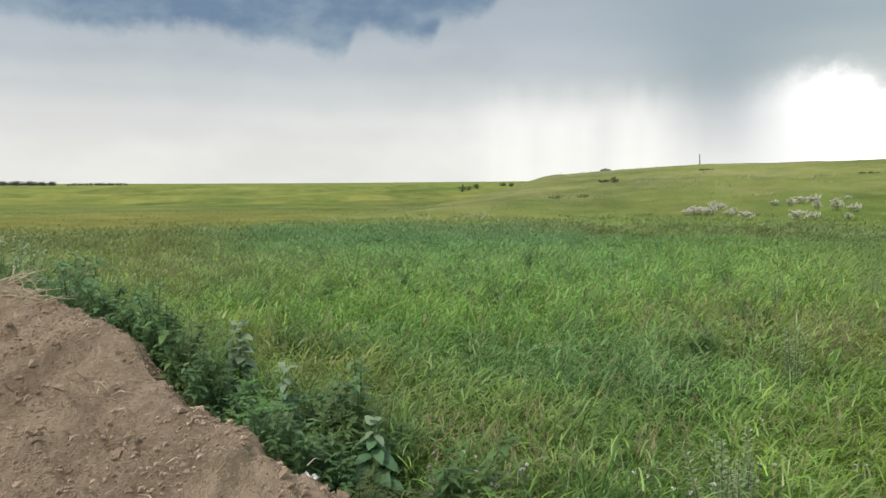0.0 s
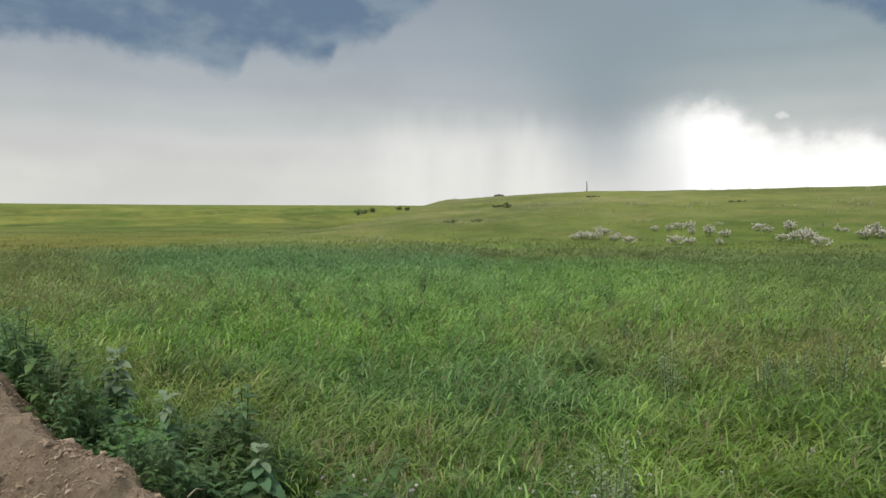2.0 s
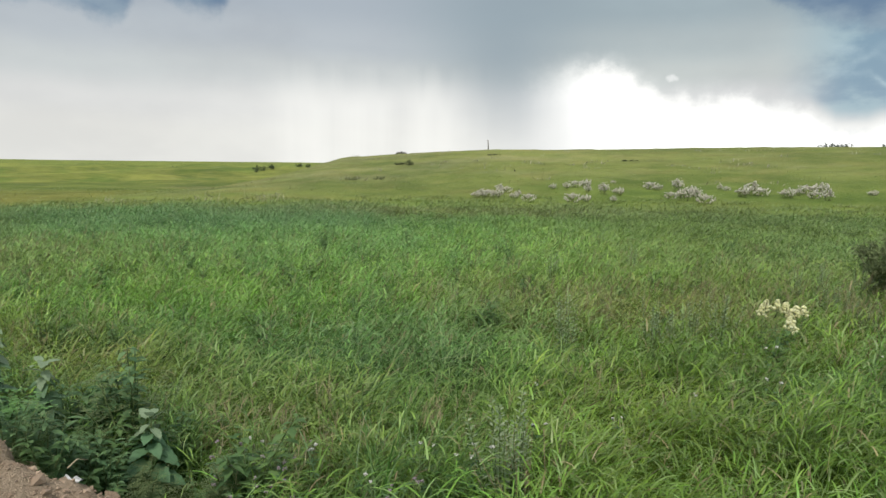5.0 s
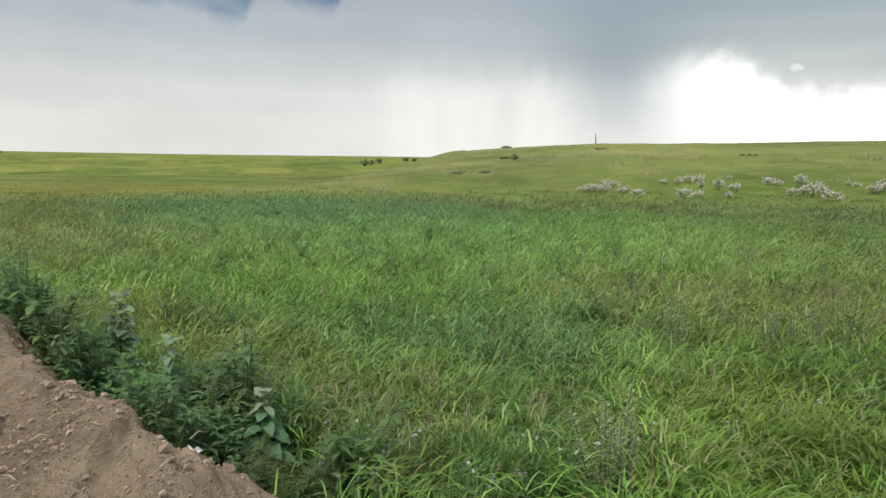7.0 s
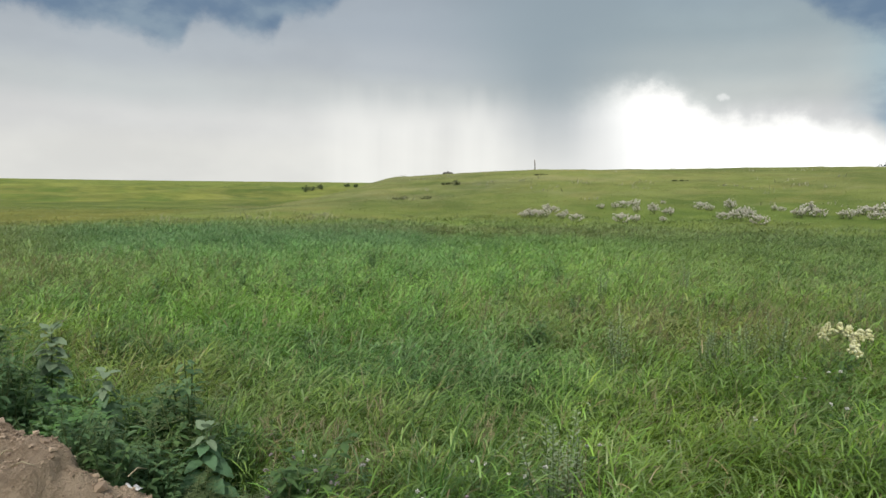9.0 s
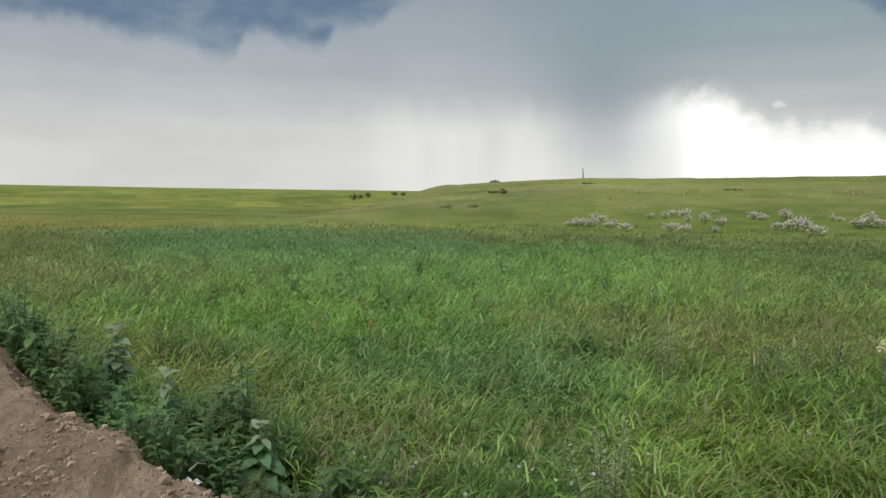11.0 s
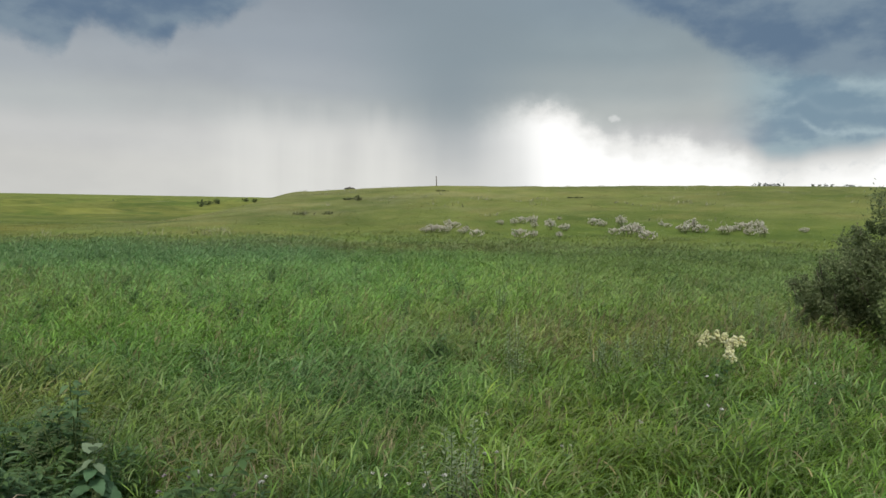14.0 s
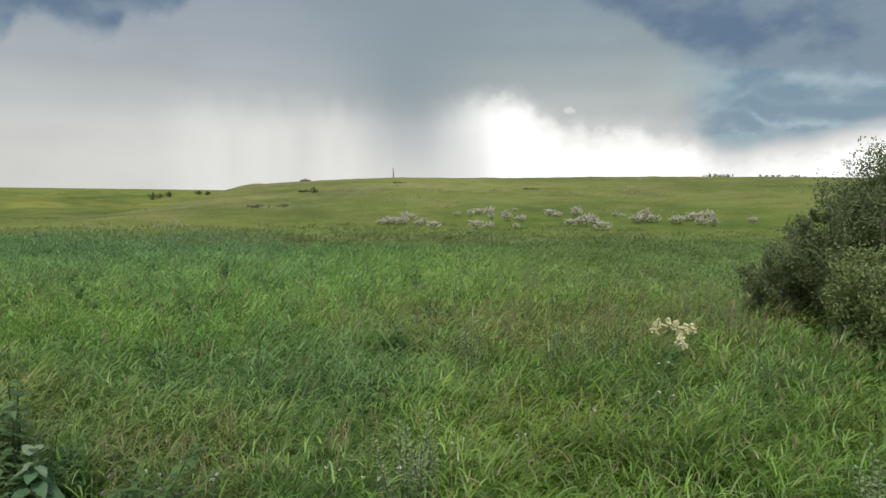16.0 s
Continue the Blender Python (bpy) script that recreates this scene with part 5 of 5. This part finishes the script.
bush("willow_bush", "dense dark green willow bush at the meadow's edge", at_bearing(55.5, 10.2), 2.02, 1.18, 70000, WILLOW, 100, 0.050, 0.020, limbs=34, shoots=30)
bush("willow_bush", "tall dark green willow bush with upright shoots", at_bearing(58.9, 10.4), 2.55, 1.00, 74000, WILLOW, 101, 0.050, 0.020, limbs=38, shoots=30)
bush("willow_bush", "smaller willow bush with paler yellow-green leaves", at_bearing(57.0, 8.2), 1.42, 0.68, 24000, WILLOW_LIGHT, 102, 0.050, 0.020, limbs=24, shoots=16)
bush("willow_bush", "low dark willow bush spreading into the grass", at_bearing(51.2, 10.1), 1.15, 0.95, 30000, WILLOW, 103, 0.048, 0.018, limbs=20, shoots=10)

# ---- white-flowering shrubs at the foot of the hill ----
def white_shrub(seed, wide, high):
    g = random.Random(seed)
    random.seed(seed)
    root = thing("white_flower_shrub", "low greyish shrub covered in white blossom on the slope", "shrub", "white shrubs on the slope")
    lv, fl = Geo(), Geo()
    for k in range(24):
        q, rr = g.uniform(0, 6.28), wide * math.sqrt(g.uniform(0, 1))
        top = Vector((rr * math.cos(q), 0.6 * rr * math.sin(q), high * g.uniform(0.55, 1.0) * (1 - 0.35 * rr / wide)))
        if k % 2 == 0:
            st = Geo()
            st.tube([(0.6 * top.x, 0.6 * top.y, 0), top], 0.009, 0.005, 3)
            st.make("stem", BARK, root)
        for i in range(5):
            lv.leaf(Vector((top.x * 0.8, top.y * 0.8, top.z * g.uniform(0.2, 0.95))), (g.gauss(0, 1), g.gauss(0, 1), 0.4), 0.16, 0.07, 0.2)
        for i in range(2 + k % 2):
            fl.ball(top + Vector((g.gauss(0, 0.14), g.gauss(0, 0.14), g.gauss(0, 0.14))), g.uniform(0.04, 0.095), 1.0)
    lv.make("foliage", SHRUB, root)
    fl.make("blossom", BLOSSOM, root)
    return root


SHRUBS = [(19.1, -1.85, 0.35), (19.6, -1.8, 0.42), (20.15, -1.7, 0.48), (20.75, -1.75, 0.48), (21.0, -1.3, 0.42), (21.6, -1.35, 0.42), (22.15, -1.9, 0.35), (22.5, -1.7, 0.3), (23.4, -2.0, 0.45), (25.2, -1.08, 0.35), (26.3, -1.1, 0.4), (27.0, -0.82, 0.5), (27.75, -0.76, 0.55), (27.95, -1.28, 0.4),
          (26.9, -1.95, 0.55), (27.8, -2.03, 0.4), (29.2, -1.27, 0.55), (29.9, -0.6, 0.25), (30.3, -1.35, 0.45), (29.95, -2.05, 0.3), (32.7, -0.78, 0.55), (33.2, -1.0, 0.4), (34.7, -0.85, 0.6), (34.3, -1.6, 0.45), (35.2, -1.5, 0.65), (36.1, -1.6, 0.55), (36.8, -1.85, 0.55), (35.6, -1.15, 0.5), (37.7, -0.92, 0.3), (38.2, -0.92, 0.3),
          (39.3, -1.2, 0.55), (39.95, -1.0, 0.65), (40.6, -1.16, 0.55), (42.3, -1.25, 0.55), (43.0, -1.15, 0.35), (43.6, -0.9, 0.6), (44.35, -0.8, 0.65), (44.9, -1.35, 0.5), (44.1, -1.3, 0.45), (47.6, -1.05, 0.35)]
models = [white_shrub(110, 0.62, 1.0), white_shrub(111, 0.52, 1.15), white_shrub(112, 0.70, 0.9)]
for k, (b_az, b_el, size) in enumerate(SHRUBS):
    px, py, pz = spot(b_az, b_el - 0.75 * size)
    at = pose(px, py, pz - 0.02, 0, 0, -b_az + g.uniform(-25, 25)) @ Matrix.Scale(size, 4)
    if k < 3:
        models[k].matrix_world = at
    else:
        copy_thing(models[k % 3], pose(px, py, pz - 0.02, 0, 0, -b_az + g.uniform(-25, 25))).scale = (size, size, size)

# ---- dark shrubs on the slopes ----
for k, (b_az, b_el, r, high, wide) in enumerate(((13.7, 0.4, 80, 0.6, 0.5), (12.9, 0.4, 82, 0.35, 0.7), (20.4, 1.3, 95, 0.18, 0.9), (11.3, -0.75, 50, 0.3, 0.5), (9.2, -0.8, 48, 0.25, 0.6), (31.0, 0.95, 80, 0.18, 0.9), (2.2, -0.2, 240, 1.7, 2.3), (1.75, -0.25, 236, 2.3, 1.2), (2.9, -0.15, 245, 1.9, 1.1), (5.0, 0.1, 260, 1.5, 1.4), (5.7, 0.1, 260, 1.2, 1.2), (-4.2, -0.1, 300, 1.3, 3.5), (-5.5, -0.15, 300, 0.9, 2.0))):
    px, py, pz = spot(b_az, b_el)
    if r > 110:
        px, py = r * math.sin(radians(b_az)), r * math.cos(radians(b_az))
        pz = float(ground_z(px, py))
    bush("slope_shrub", "dark green shrub on the grassy slope", pose(px, py, pz - 0.05), high, wide, 450, FAR_SHRUB if r > 110 else SHRUB, 130 + k, 0.0012 * r, 0.0007 * r, limbs=6, group="shrubs on the slopes", shoots=2)

# ---- far trees on the skyline ----
def far_tree(seed, at, high, wide):
    ob = bush("far_tree", "dark broad-crowned tree far off on the skyline", at, high, wide, 500, HAZED_TREE, seed, high * 0.12, high * 0.08, limbs=8, group="trees on the skyline", shoots=2)
    ob["category"] = "tree"
    return ob


t0 = far_tree(160, pose(0, 0, 0), 7.0, 5.0)
spots = []
for k in range(84):
    b_az = -36 + 0.147 * k + g.uniform(-0.1, 0.1)
    if -28.3 < b_az < -27.6:
        continue
    spots.append((b_az, 900.0, (5.5 if b_az < -28.5 else 3.6) / 7.0 * g.uniform(0.7, 1.1)))
for b_az in (44.0, 44.4, 44.8, 45.1, 45.4, 45.7, 45.9, 46.1, 48.2, 48.5, 49.0, 49.4, 50.0, 50.3, 50.7):
    spots.append((b_az, 135.0, 0.28 * g.uniform(0.7, 1.15)))
for k, (b_az, r, size) in enumerate(spots):
    px, py = r * math.sin(radians(b_az)), r * math.cos(radians(b_az))
    pz = float(ground_z(px, py))
    m = pose(px, py, pz - 0.3, 0, 0, g.uniform(0, 360))
    if k == 0:
        t0.matrix_world = m @ Matrix.Scale(size, 4)
    else:
        copy_thing(t0, m).scale = (size, size, size)

# ---- post and stone heap on the crest ----
px, py, pz = 110 * math.sin(radians(20.0)), 110 * math.cos(radians(20.0)), 0
pz = float(ground_z(px, py))
post = thing("wooden_post", "thin weathered wooden post leaning slightly on the crest", "post")
pg = Geo()
pg.tube([(0, 0, -0.3), (-0.03, 0, 0.8), (-0.1, 0, 1.5)], 0.085, 0.065, 8)
pg.make("post_shaft", GREY_WOOD, post)
post.matrix_world = pose(px, py, pz, 0, 0, 0)
px, py = 108 * math.sin(radians(13.05)), 108 * math.cos(radians(13.05))
pz = float(ground_z(px, py))
cairn = thing("stone_heap", "low heap of dark grey stones on the hill crest", "stone heap")
for k in range(26):
    q, rr = g.uniform(0, 6.28), 0.85 * math.sqrt(g.uniform(0, 1))
    ob = new("stone", clod_mesh(200 + k))
    ob.data.materials[0] = STONE
    ob.parent = cairn
    ob.matrix_basis = pose(rr * math.cos(q), rr * math.sin(q), 0.1 + 0.55 * (1 - rr / 0.85) * g.uniform(0.3, 1), g.uniform(0, 90), g.uniform(0, 90), q * 57) @ Matrix.Scale(g.uniform(0.14, 0.28), 4)
cairn.matrix_world = pose(px, py, pz - 0.03) @ Matrix.Diagonal((0.85, 0.85, 0.7, 1))

# ---- clods on the bank ----
clods = [clod_mesh(300 + k, 0.26 + 0.05 * (k % 4)) for k in range(9)]
count = 0
while count < 290:
    cx, cy = g.uniform(-4.2, 0.3), g.uniform(1.6, 5.4)
    zz = float(bank_z(np.array([cx]), np.array([cy]))[0])
    if zz < 0.02 or math.hypot(cx, cy) < 1.6:
        continue
    size = min(0.009 * math.exp(abs(g.gauss(0, 0.75))), 0.034)
    ob = new("clod", clods[count % 9])
    ob.parent = BANK
    ob.matrix_basis = pose(cx, cy, zz - size * 0.12, g.uniform(-25, 25), g.uniform(-25, 25), g.uniform(0, 360)) @ Matrix.Diagonal((size * g.uniform(0.8, 1.5), size, size * g.uniform(0.7, 1.0), 1))
    count += 1
# crumbs too small to pick apart
N = 52000
cx, cy = rng.uniform(-5.0, 0.4, N), rng.uniform(1.2, 6.2, N)
zz = bank_z(cx, cy)
ok = (zz > 0.03) & (lattice(cx * 0.72 - cy * 0.69, (cx * 0.69 + cy * 0.72) * 1.7, 0.4, 47) + 0.6 * lattice(cx, cy, 0.15, 48) > rng.uniform(-0.9, 0.7, N))
cx, cy, zz = cx[ok], cy[ok], zz[ok]
N = len(cx)
sz = 0.0042 * np.exp(np.abs(rng.normal(0, 0.58, N)))
corner = np.array([(1, 0, -0.3), (-0.5, 0.87, -0.3), (-0.5, -0.87, -0.3), (0.6, 0.5, 0.5), (-0.7, 0.1, 0.5), (0.2, -0.7, 0.5)])
v = (np.stack([cx, cy, zz + 0.3 * sz], 1)[:, None, :] + corner[None] * sz[:, None, None] * rng.uniform(0.6, 1.4, (N, 6, 3))).reshape(-1, 3)
b = (np.arange(N) * 6)[:, None]
tr = np.concatenate([b + np.array([q]) for q in ((3, 4, 5), (0, 3, 5), (0, 1, 3), (1, 4, 3), (1, 2, 4), (2, 5, 4), (2, 0, 5), (0, 2, 1))])
ob = big_mesh("loose_earth", v, np.zeros((0, 4), int), tr, FLECK, parent=BANK)
ob["kind"] = "stuff"
ob.data.polygons.foreach_set("use_smooth", [False] * len(ob.data.polygons))
